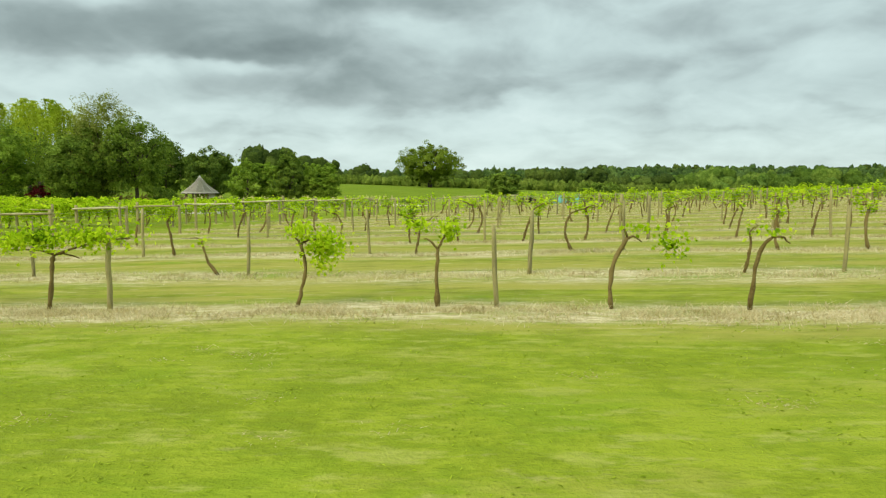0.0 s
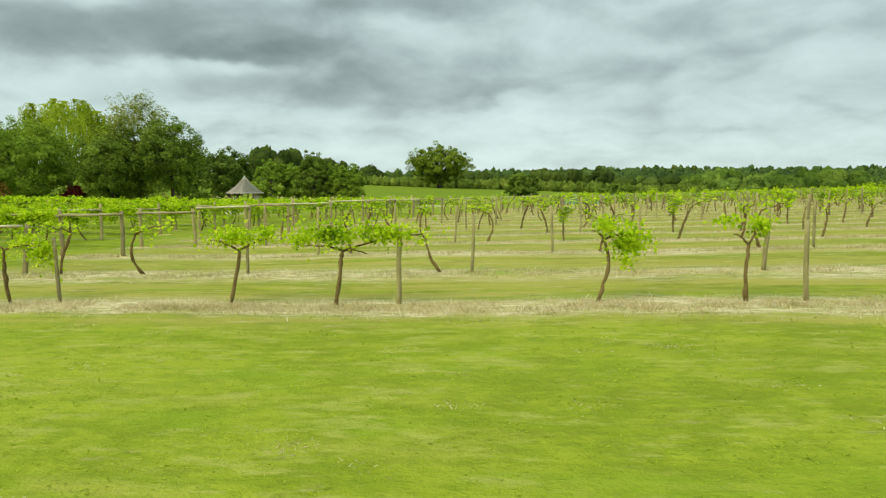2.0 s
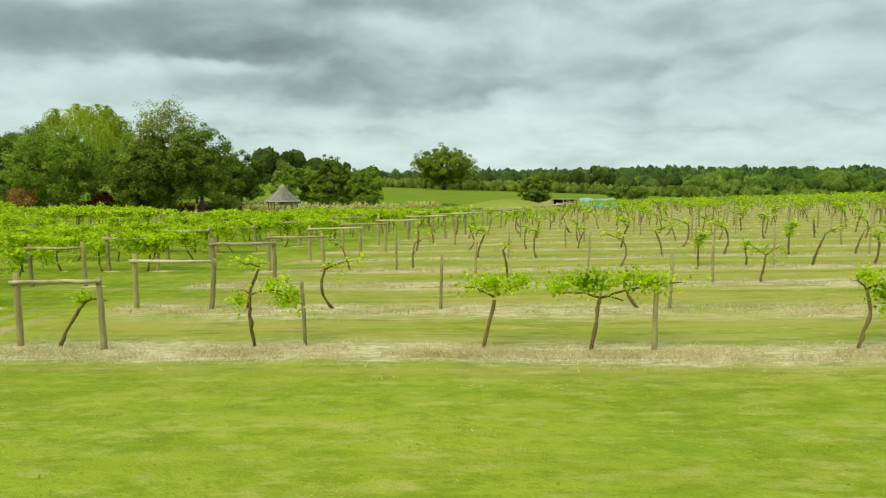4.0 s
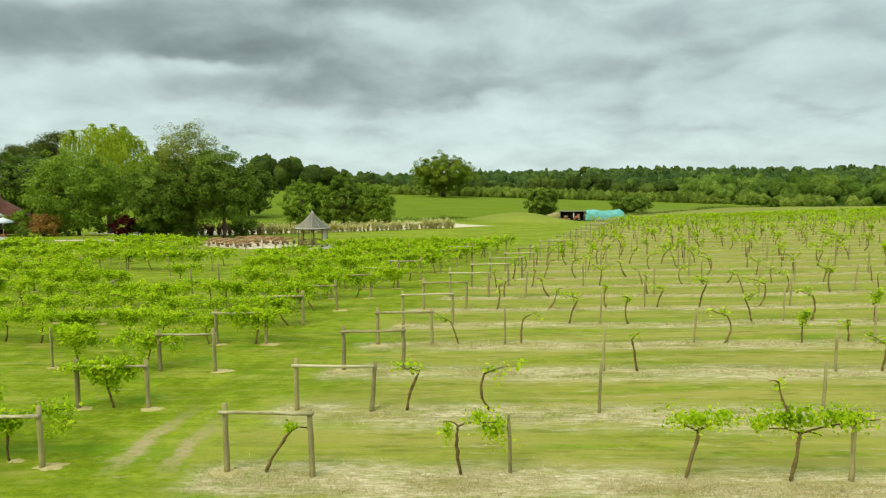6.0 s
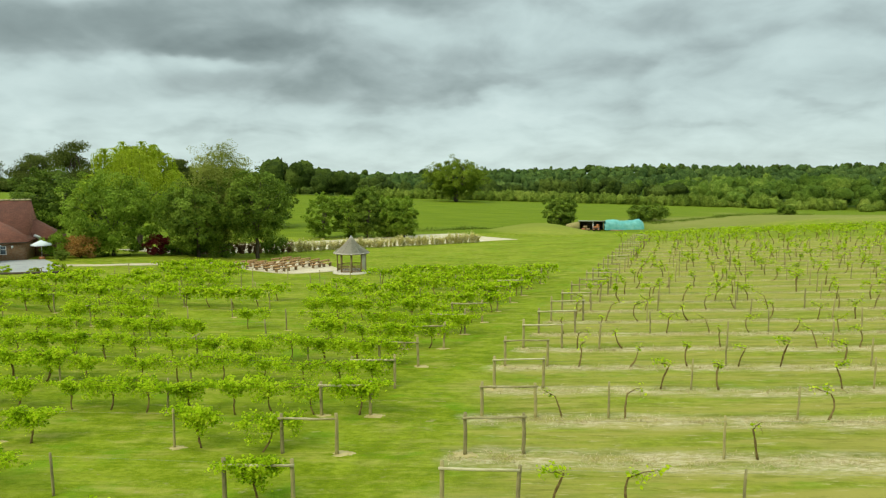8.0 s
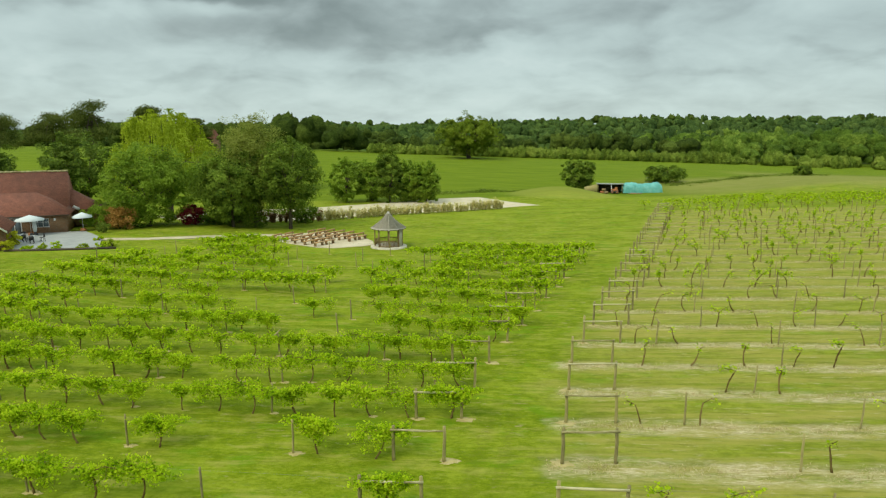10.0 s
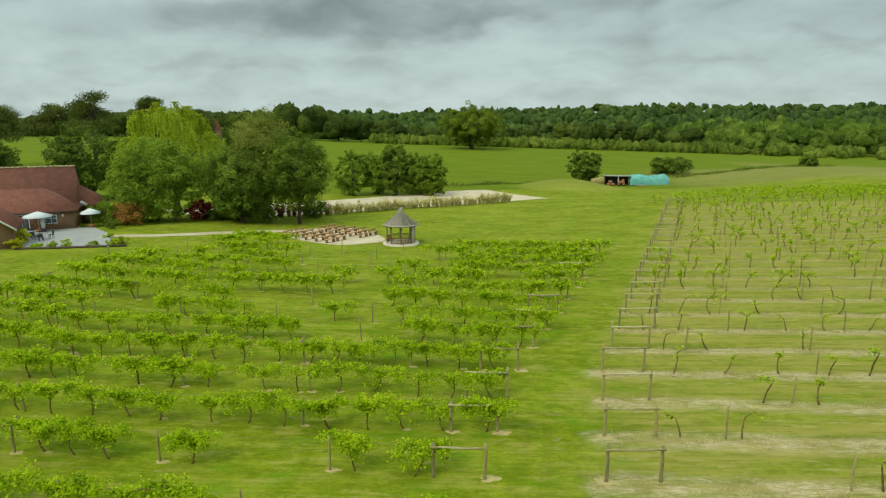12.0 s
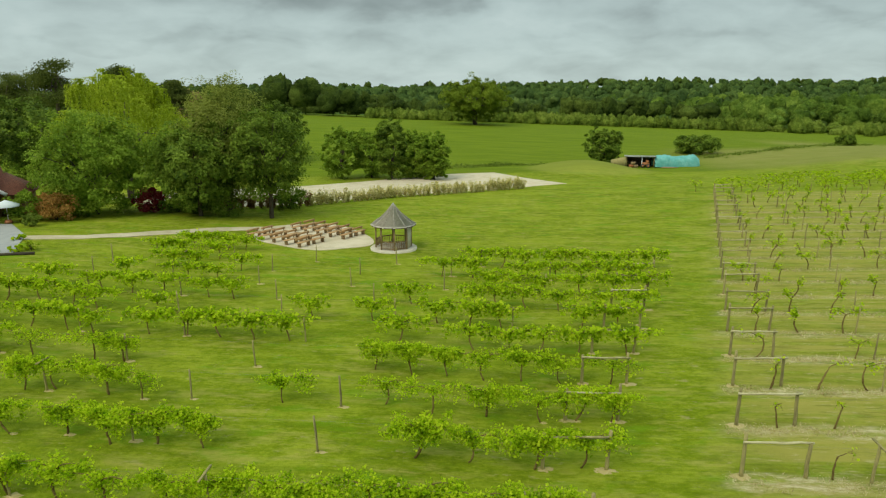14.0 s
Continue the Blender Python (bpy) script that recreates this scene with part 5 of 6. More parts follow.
# ---------------------------------------------------------------- gazebo and benches
def gazebo(x, y):
    z = float(land(x, y))
    ob = thing("gazebo", (x, y, z), "round wooden gazebo with grey shingled bell-shaped roof", "gazebo", turn=11)
    n = 12
    a = np.arange(n) * 2 * np.pi / n
    base = Shape()
    ring = np.stack([np.cos(np.arange(24) * np.pi / 12), np.sin(np.arange(24) * np.pi / 12)], -1)
    prof = [(2.15, -0.3), (2.15, 0.16), (2.08, 0.2), (0.0, 0.2)]
    v = np.concatenate([np.column_stack([ring * r, np.full(24, h)]) for r, h in prof])
    q = [[k * 24 + i, k * 24 + (i + 1) % 24, (k + 1) * 24 + (i + 1) % 24, (k + 1) * 24 + i] for k in range(3) for i in range(24)]
    base.add(v, q)
    part("base", base, M_STONE, ob, "pale round stone plinth")
    for i in range(8):
        t = i * np.pi / 4
        part("post", Shape().box((1.62 * np.cos(t), 1.62 * np.sin(t), 1.3), (0.14, 0.14, 2.2)), M_OAK, ob, "brown oak post")
    for i in range(8):
        t0, t1 = i * np.pi / 4, (i + 1) * np.pi / 4
        p0, p1 = 1.62 * np.array([np.cos(t0), np.sin(t0)]), 1.62 * np.array([np.cos(t1), np.sin(t1)])
        mid, ln, ang = (p0 + p1) / 2, np.linalg.norm(p1 - p0), np.degrees(np.arctan2(*(p1 - p0)[::-1]))
        m = pose(0, 0, 0, 0, 0, ang)
        part("wall_plate", Shape().box((*mid, 2.36), (ln + 0.1, 0.12, 0.16), m), M_OAK, ob)
        if i == 7:
            part("wall_panel", Shape().box((*mid, 1.24), (ln - 0.12, 0.06, 2.08), m), M_STONE, ob, "pale rendered wall panel")
        elif i != 4:
            part("handrail", Shape().box((*mid, 0.95), (ln - 0.1, 0.07, 0.08), m), M_OAK, ob)
            part("bottom_rail", Shape().box((*mid, 0.32), (ln - 0.1, 0.07, 0.07), m), M_OAK, ob)
            for k in range(6):
                c = p0 + (p1 - p0) * (k + 0.8) / 6.6
                part("baluster", Shape().box((*c, 0.63), (0.05, 0.05, 0.6), m), M_OAK, ob)
    # bell-shaped roof in twelve facets with overlapping courses
    courses = 13
    k = np.linspace(0, 1, courses + 1)
    rad = 1.98 * (1 - k) ** 1.05 + 0.10 - 0.10 * np.sin(k * np.pi)
    hgt = 2.32 + 1.82 * k ** 0.92 - 0.12 * np.sin(k * np.pi)
    prof = []
    for c in range(courses):
        prof += [(rad[c] + 0.03, hgt[c]), (rad[c + 1] + 0.005, hgt[c + 1] - 0.004)]
    v = np.concatenate([np.column_stack([np.cos(a) * r, np.sin(a) * r, np.full(n, h)]) for r, h in prof])
    q = [[j * n + i, j * n + (i + 1) % n, (j + 1) * n + (i + 1) % n, (j + 1) * n + i] for j in range(len(prof) - 1) for i in range(n)]
    roof = Shape().add(v, q)
    part("roof", roof, M_SHINGLE, ob, "grey weathered shingle roof")
    for i in range(n):
        pts = np.column_stack([np.cos(a[i]) * (rad + 0.02), np.sin(a[i]) * (rad + 0.02), hgt + 0.02])
        part("hip_ridge", Shape().tube(pts, 0.022, 5), M_SHINGLE, ob)
    part("fascia", Shape().tube(np.column_stack([np.cos(np.linspace(0, 2 * np.pi, 25)) * 2.05, np.sin(np.linspace(0, 2 * np.pi, 25)) * 2.05, np.full(25, 2.31)]), 0.04, 6), M_DARKWOOD, ob)
    part("finial", Shape().tube([(0, 0, 4.02), (0, 0, 4.14), (0, 0, 4.24), (0, 0, 4.32)], [0.16, 0.13, 0.08, 0.03], 8), M_SHEET, ob, "pale metal cap")


gazebo(-36.9, 69.6)


def benches():
    first = None
    a, b = np.array([0.86, -0.5]), np.array([0.5, 0.86])
    o = np.array([-52.0, 77.6])
    ang = 60.0
    for side in (-1, 1):
        for row in range(5):
            for tier in range(2):
                c = o + a * (2.6 + 1.75 * row + (0.9 if side > 0 else 0.0)) + b * side * (1.55 + 1.85 * tier)
                z = float(land(*c)) + 0.045
                m = pose(c[0], c[1], z, 0, 0, ang + random.uniform(-4, 4))
                if first is None:
                    first = thing("garden_bench", (0, 0, 0), "orange-brown timber bench on the pale gravel pad", "bench", "benches beside the gazebo")
                    for dy in (-0.12, 0.12):
                        part("seat_plank", Shape().box((0, dy, 0.45), (1.62, 0.21, 0.06)), M_BENCH, first)
                    for dx in (-0.58, 0.58):
                        part("leg", Shape().box((dx, 0, 0.2), (0.12, 0.36, 0.44)), M_OAK, first, "dark timber leg")
                    part("backrest", Shape().box((0, 0.26, 0.72), (1.62, 0.05, 0.2)), M_BENCH, first)
                    for dx in (-0.58, 0.58):
                        part("back_post", Shape().box((dx, 0.24, 0.6), (0.07, 0.06, 0.42)), M_OAK, first)
                    first.matrix_basis = m
                else:
                    copy_thing(first, m)


benches()


# ---------------------------------------------------------------- young hedge along the gravel
def young_hedge():
    rng = np.random.default_rng(31)
    kinds = []
    for i in range(6):
        r = np.random.default_rng(300 + i)
        ob = thing("young_hedge_plant", (0, 0, 0), "young upright hedge plant with pale yellowish leaves", "hedge plant", "young hedge along the gravel")
        stems, pts = Shape(), []
        for s in range(9):
            top = np.array([r.normal(0, 0.34), r.normal(0, 0.3), r.uniform(0.9, 1.75)])
            k = np.linspace(0, 1, 5)[:, None]
            stems.tube(k * top + np.array([0, 0, -0.05]), np.linspace(0.02, 0.006, 5), 4)
            u = r.uniform(0.12, 1, 40)[:, None]
            pts.append(u * top + r.normal(0, 0.12, (40, 3)))
        part("twig_frame", stems, M_VINEWOOD, ob)
        part("foliage", Shape().leaves(np.concatenate(pts), 0.115 * r.uniform(0.6, 1.3, 360), r, 0.3, 0.6), M_YOUNG, ob)
        kinds.append(ob)
    for i in range(2):
        dry = copy_thing(kinds[i], Matrix())
        for p in dry.children:
            if p.name.startswith("foliage"):
                p.data = p.data.copy()
                p.data.materials.clear()
                p.data.materials.append(M_DRYHEDGE)
        kinds.append(tagged(dry, "young hedge plant with dry reddish-brown leaves"))
    line = np.array([(-66.5, 86.6), (-52.2, 93.6), (-41.6, 103.0), (-22.9, 112.9)])
    seg = np.linalg.norm(np.diff(line, axis=0), axis=1)
    cum = np.concatenate([[0], np.cumsum(seg)])
    used = set()
    d = 0.0
    while d < cum[-1]:
        x, y = np.interp(d, cum, line[:, 0]) + rng.normal(0, 0.12), np.interp(d, cum, line[:, 1]) + rng.normal(0, 0.12)
        i = int(rng.integers(6)) if d > 16.5 else 6 + int(rng.integers(2))
        s = rng.uniform(0.9, 1.25)
        m = Matrix.Translation((x, y, float(land(x, y)))) @ pose(0, 0, 0, 0, 0, rng.uniform(0, 360)) @ Matrix.Diagonal((s, s, s, 1))
        if i in used:
            copy_thing(kinds[i], m).matrix_basis = m
        else:
            used.add(i)
            kinds[i].matrix_basis = m
        d += rng.uniform(0.62, 0.88)


young_hedge()


# ---------------------------------------------------------------- shed, machines and covered stack
def shed_and_stack():
    z = float(land(3.6, 151)) - 0.1
    ob = thing("open_shed", (3.6, 151.5, z), "low open-fronted shed with grey sheet roof", "shed", turn=-8)
    part("back_wall", Shape().box((0, 2.6, 1.1), (5.8, 0.1, 2.3)), M_DARKWOOD, ob)
    for dx in (-2.85, 2.85):
        part("side_wall", Shape().box((dx, 1.2, 1.1), (0.1, 2.7, 2.3)), M_DARKWOOD, ob)
    for dx in (-2.8, 0.35, 2.8):
        part("post", Shape().box((dx, -0.15, 1.15), (0.16, 0.16, 2.4)), M_WHITE if dx == 0.35 else M_POST, ob)
    roof = Shape()
    for i in range(20):
        roof.box((-3.05 + i * 0.32, 1.2, 2.42 + (0.02 if i % 2 else 0.0)), (0.33, 3.6, 0.05), pose(0, 0, 0, -3, 0, 0))
    part("roof", roof, M_SHEET, ob, "grey corrugated sheet roof")
    part("fascia", Shape().box((0, -0.55, 2.4), (6.3, 0.06, 0.16)), M_SHEET, ob)
    v = [(-2.95, -0.5, 0), (-2.95, -0.5, 2.35), (-6.0, 0.9, 1.5), (-6.0, 0.9, 0)]
    part("wing_wall", Shape().add(v + [(x, y + 0.18, h) for x, y, h in v], [[3, 2, 1, 0], [4, 5, 6, 7], [0, 1, 5, 4], [1, 2, 6, 5], [2, 3, 7, 6], [3, 0, 4, 7]]), M_POST, ob, "weathered grey boarded wing wall")
    tr = thing("farm_machine", (4.6, 150.9, z + 0.1), "rusty red farm machine parked in the shed", "machine", turn=-8)
    part("body", Shape().box((0, 0, 0.85), (1.5, 0.8, 0.5)).box((0.35, 0, 1.3), (0.6, 0.7, 0.5)), M_RUST, tr)
    for dx in (-0.55, 0.55):
        for dy in (-0.45, 0.45):
            w = part("wheel", Shape().tube([(0, -0.1, 0), (0, 0.1, 0)], 0.42, 14), M_RUBBER, tr)
            w.location = (dx, dy, 0.42)
            part("rim", Shape().tube([(0, -0.11, 0), (0, 0.11, 0)], 0.2, 10), M_RUST, w)
    cr = thing("wooden_crates", (2.2, 151.3, z + 0.1), "stack of brown wooden crates inside the shed", "crates", turn=-5)
    for i, (dx, dz) in enumerate(((-0.5, 0.3), (0.5, 0.3), (-0.1, 0.92))):
        part("crate", Shape().box((dx, 0, dz), (0.9, 0.7, 0.58)), M_OAK if i else M_RUST, cr)
    # tarpaulin over a stack
    st = thing("covered_stack", (11.2, 152.5, float(land(11, 152.5))), "long stack covered with a turquoise tarpaulin", "tarpaulin", turn=4)
    nx, na = 34, 14
    g = []
    for i in range(nx):
        u = i / (nx - 1)
        x = (u - 0.5) * 9.4
        end = min(1, 7 * min(u, 1 - u) + 0.35)
        h = (2.25 + 0.14 * math.sin(u * 9) + 0.08 * math.sin(u * 23 + 1)) * (0.72 + 0.28 * end)
        for j in range(na):
            a = math.pi * j / (na - 1)
            wob = 1 + 0.05 * math.sin(u * 31 + j * 1.7) + 0.03 * math.sin(u * 57 + j)
            g.append((x + 0.1 * math.sin(j * 2.1 + u * 14), -math.cos(a) * 1.55 * wob * (0.8 + 0.2 * end), h * max(0.0, math.sin(a)) ** 0.55 * wob - 0.02))
    q = [[i * na + j, (i + 1) * na + j, (i + 1) * na + j + 1, i * na + j + 1] for i in range(nx - 1) for j in range(na - 1)]
    sh = Shape().add(g, q)
    for e in (0, nx - 1):
        c = len(g)
        ring = [g[e * na + j] for j in range(na)]
        sh.add(ring + [(ring[0][0], 0, 0.4)], [[j, j + 1, na, na] if e == 0 else [j + 1, j, na, na] for j in range(na - 1)])
    part("cover", sh, M_TARP, st, "", True)
    lg = thing("fallen_timber", (9.0, 149.6, float(land(9, 149.6))), "loose brown timbers lying before the stack", "timber")
    for i in range(4):
        part("timber", Shape().tube([(-1.4 + 0.2 * i, 0.12 * i, 0.1 + 0.03 * i), (1.2 + 0.3 * i, 0.2 * i - 0.2, 0.12)], 0.08, 6), M_OAK, lg)


shed_and_stack()


# ---------------------------------------------------------------- house, terrace and garden
def hip_roof(x0, x1, y0, y1, ze, zr, hipl, hipr, over=0.35, thick=0.14):
    """Roof with its ridge along x; hipl and hipr: how far the ridge ends stand in."""
    x0, x1, y0, y1 = x0 - over, x1 + over, y0 - over, y1 + over
    ym = (y0 + y1) / 2
    top = [(x0, y0, ze), (x1, y0, ze), (x1, y1, ze), (x0, y1, ze), (x0 + hipl, ym, zr), (x1 - hipr, ym, zr)]
    low = [(x, y, z - thick) for x, y, z in top[:4]]
    return Shape().add(top + low, [[0, 1, 5, 4], [1, 2, 5, 5], [2, 3, 4, 5], [3, 0, 4, 4], [6, 7, 1, 0], [7, 8, 2, 1], [8, 9, 3, 2], [9, 6, 0, 3], [9, 8, 7, 6]])


def window_part(parent, x, y, z, w, h, panes):
    win = part("window", Shape().box((x, y - 0.02, z + h / 2 + 0.03), (w + 0.12, 0.09, 0.07)).box((x, y - 0.02, z - h / 2 - 0.03), (w + 0.2, 0.14, 0.07)).box((x - w / 2 - 0.03, y - 0.02, z), (0.06, 0.09, h)).box((x + w / 2 + 0.03, y - 0.02, z), (0.06, 0.09, h)), M_WHITE, parent, "white framed window")
    for i in range(panes):
        px = x - w / 2 + (i + 0.5) * w / panes
        part("pane", Shape().box((px, y + 0.01, z), (w / panes - 0.05, 0.02, h - 0.03)), M_GLASS, win)
        if i:
            part("mullion", Shape().box((px - w / panes / 2, y - 0.02, z), (0.05, 0.07, h)), M_WHITE, win)
    part("glazing_bar", Shape().box((x, y - 0.02, z + h * 0.12), (w, 0.05, 0.04)), M_WHITE, win)


def house():
    z = -0.35
    ob = thing("brick_house", (-79.0, 72.7, z), "brick house with steep red tiled roofs beside the patio", "house", turn=27)
    part("wall", Shape().box((-4.6, 3.4, 1.15), (9.2, 6.8, 2.5)), M_BRICK, ob, "orange-brown brick wall")
    gable = [(-30.2, 4.1, -0.1), (-0.7, 4.1, -0.1), (-0.7, 12.1, -0.1), (-30.2, 12.1, -0.1), (-30.2, 4.1, 2.6), (-0.7, 4.1, 2.6), (-0.7, 12.1, 2.6), (-30.2, 12.1, 2.6), (-30.2, 8.1, 7.0), (-0.7, 8.1, 7.0)]
    part("wall", Shape().add(gable, [[0, 1, 5, 4], [2, 3, 7, 6], [1, 2, 6, 5], [5, 6, 9, 9], [3, 0, 4, 7], [7, 4, 8, 8]]), M_BRICK, ob)
    part("wall", Shape().box((1.0, 8.4, 1.1), (3.3, 4.4, 2.4)), M_BRICK, ob)
    part("roof", hip_roof(-14.0, 0.0, 0, 6.8, 2.35, 4.95, 3.0, 3.9), M_TILE, ob, "red clay tile roof")
    part("roof", hip_roof(-31.0, -0.7, 3.6, 12.6, 2.45, 7.35, 3.0, 0.05, 0.35), M_TILE, ob, "red clay tile roof")
    part("roof", hip_roof(-2.6, 2.7, 5.8, 11.0, 2.3, 4.7, 1.0, 3.0), M_TILE, ob, "red clay tile roof")
    for i in range(44):
        part("ridge_tile", Shape().tube([(-27.6 + i * 0.62, 8.1, 7.36), (-27.6 + i * 0.62 + 0.6, 8.1, 7.36)], 0.13, 6), M_MOSSY, ob, "pale mossy ridge tile" if i == 0 else "")
    window_part(ob, -2.9, -0.03, 1.35, 1.75, 0.95, 3)
    door = part("patio_door", Shape().box((-5.7, -0.03, 2.06), (1.5, 0.1, 0.08)).box((-6.42, -0.03, 1.0), (0.08, 0.1, 2.05)).box((-4.98, -0.03, 1.0), (0.08, 0.1, 2.05)).box((-5.7, -0.03, 1.0), (0.07, 0.08, 2.05)), M_WHITE, ob, "white glazed patio door")
    for dx in (-6.05, -5.35):
        part("pane", Shape().box((dx, 0.0, 1.02), (0.6, 0.02, 1.9)), M_GLASS, door)
    part("wall_lamp", Shape().box((-1.3, -0.1, 1.75), (0.2, 0.16, 0.3)), M_WHITE, ob, "small white wall lamp")
    part("gutter", Shape().tube([(-9, -0.42, 2.27), (0.4, -0.42, 2.27)], 0.06, 6), M_DARKWOOD, ob)
    part("porch_post", Shape().box((-8.1, -1.6, 1.1), (0.18, 0.18, 2.3)), M_WHITE, ob, "white porch post")
    part("porch_wall", Shape().box((-9.3, -1.2, 1.1), (1.6, 0.12, 2.2)), M_RUST, ob, "dark red boarded screen")
    part("bargeboard", Shape().box((0.5, 5.4, 2.5), (0.9, 0.06, 0.4), pose(0, 0, 0, 0, 32, 0)), M_WHITE, ob, "white painted bargeboard")
    # front annex with a gable
    an = thing("brick_annex", (-76.8, 59.2, -0.1), "brick annex with tiled gable roof and white bargeboard", "annex", turn=32)
    part("wall", Shape().add([(-7, 0, -0.3), (0, 0, -0.3), (0, 7, -0.3), (-7, 7, -0.3), (-7, 0, 2.3), (0, 0, 2.3), (0, 7, 2.3), (-7, 7, 2.3), (-3.5, 0, 4.9), (-3.5, 7, 4.9)],
                             [[0, 1, 5, 4], [4, 5, 8, 8], [1, 2, 6, 5], [2, 3, 7, 6], [6, 7, 9, 9], [3, 0, 4, 7]]), M_BRICK, an)
    part("roof", Shape().add([(0.5, -0.4, 2.05), (0.5, 7, 2.05), (-3.5, 7, 5.08), (-3.5, -0.4, 5.08), (-7.5, 7, 2.05), (-7.5, -0.4, 2.05), (0.5, -0.4, 1.9), (0.5, 7, 1.9), (-3.5, 7, 4.93), (-3.5, -0.4, 4.93), (-7.5, 7, 1.9), (-7.5, -0.4, 1.9)],
                             [[0, 1, 2, 3], [3, 2, 4, 5], [7, 6, 9, 8], [8, 9, 11, 10], [6, 0, 3, 9], [9, 3, 5, 11], [6, 7, 1, 0], [10, 11, 5, 4]]), M_TILE, an, "red clay tile roof")
    for sx in (0, 1):
        x1 = 0.5 if sx == 0 else -7.5
        part("bargeboard", Shape().add([(x1, -0.43, 1.85), (x1, -0.43, 2.08), (-3.5, -0.43, 5.11), (-3.5, -0.43, 4.86), (x1, -0.36, 1.85), (x1, -0.36, 2.08), (-3.5, -0.36, 5.11), (-3.5, -0.36, 4.86)],
                                       [[0, 1, 2, 3], [7, 6, 5, 4], [1, 0, 4, 5], [2, 1, 5, 6], [3, 2, 6, 7], [0, 3, 7, 4]]), M_WHITE, an, "white painted bargeboard")


house()


def far_house(x, y):
    z = float(land(x, y))
    ob = thing("far_house", (x, y, z), "distant house with red tiled roof behind the trees", "house", turn=-12)
    part("wall", Shape().box((0, 0, 2.6), (11.0, 7.0, 5.4)), M_BRICK, ob)
    part("roof", hip_roof(-5.5, 5.5, -3.5, 3.5, 5.2, 9.0, 0.3, 0.3), M_TILE, ob, "red clay tile roof")
    part("chimney", Shape().box((1.2, 0.0, 9.0), (0.9, 0.7, 2.2)), M_BRICK, ob)


far_house(-138.0, 240.0)


def parasol(x, y, r, h, label, base=True):
    z = float(land(x, y)) + 0.06
    ob = thing("parasol", (x, y, z), label, "parasol", "patio parasols")
    part("pole", Shape().tube([(0, 0, 0.0), (0, 0, h)], 0.03, 8), M_WHITE, ob)
    a = np.arange(8) * np.pi / 4 + 0.2
    rim = np.column_stack([np.cos(a) * r, np.sin(a) * r, np.full(8, h - 0.55)])
    lip = rim - [0, 0, 0.14]
    can = Shape().add(np.concatenate([rim, lip, [[0, 0, h]]]), [[i, (i + 1) % 8, 16, 16] for i in range(8)] + [[8 + i, 8 + (i + 1) % 8, (i + 1) % 8, i] for i in range(8)])
    part("canopy", can, M_CANVAS, ob, "white canvas canopy")
    for i in range(8):
        part("rib", Shape().tube([rim[i] - [0, 0, 0.03], (0, 0, h - 0.05)], 0.012, 4), M_WHITE, ob)
    part("base", Shape().tube([(0, 0, 0), (0, 0, 0.12), (0, 0, 0.3)], [0.4, 0.36, 0.3], 12), M_RUST, ob, "dark reddish planter base")


parasol(-81.6, 69.6, 1.65, 2.5, "open white parasol before the patio door")
parasol(-77.7, 73.9, 1.25, 2.4, "open white parasol beside the patio corner")


def terrace_things():
    x, y = -80.9, 69.4
    z = float(land(x, y)) + 0.06
    fp = thing("folded_parasol", (x, y, z), "folded pale grey parasol in a dark base", "parasol")
    part("cover", Shape().tube([(0, 0, 0.45), (0, 0, 0.8), (0, 0, 1.6), (0, 0, 2.2)], [0.16, 0.24, 0.2, 0.06], 9, 0.08, np.random.default_rng(1)), M_CANVAS, fp)
    part("base", Shape().tube([(0, 0, 0), (0, 0, 0.2), (0, 0, 0.45)], [0.3, 0.27, 0.06], 10), M_RUBBER, fp)
    for i, (tx, ty) in enumerate(((-79.6, 65.5), (-77.4, 64.4))):
        z = float(land(tx, ty)) + 0.06
        tb = thing("patio_table", (tx, ty, z), "low dark patio table on grey paving", "table", "patio tables")
        part("tabletop", Shape().tube([(0, 0, 0.70), (0, 0, 0.74)], 0.5, 14), M_SHEET, tb)
        part("leg", Shape().tube([(0, 0, 0), (0, 0, 0.7)], 0.05, 8), M_RUBBER, tb)
        for k in range(3):
            a = k * 2.1 + i
            cx, cy = tx + math.cos(a) * 0.95, ty + math.sin(a) * 0.95
            ch = thing("patio_chair", (cx, cy, z), "dark metal patio chair on grey paving", "chair", "patio chairs", turn=math.degrees(a) + 90)
            part("seat", Shape().box((0, 0, 0.44), (0.45, 0.45, 0.04)), M_RUBBER, ch)
            part("backrest", Shape().box((0, -0.21, 0.68), (0.45, 0.04, 0.42)), M_RUBBER, ch)
            for dx in (-0.19, 0.19):
                for dy in (-0.19, 0.19):
                    part("leg", Shape().box((dx, dy, 0.22), (0.04, 0.04, 0.44)), M_RUBBER, ch)
    ed = np.array([(-76.4, 58.6), (-72.5, 59.5), (-69.0, 60.3), (-65.6, 61.3)])
    pts = np.column_stack([ed, land(ed[:, 0], ed[:, 1]) + 0.1])
    tagged(part("bed_edging", Shape().tube(pts, 0.13, 6), M_DARKWOOD), "dark timber edging along the flower bed", "edging")


terrace_things()


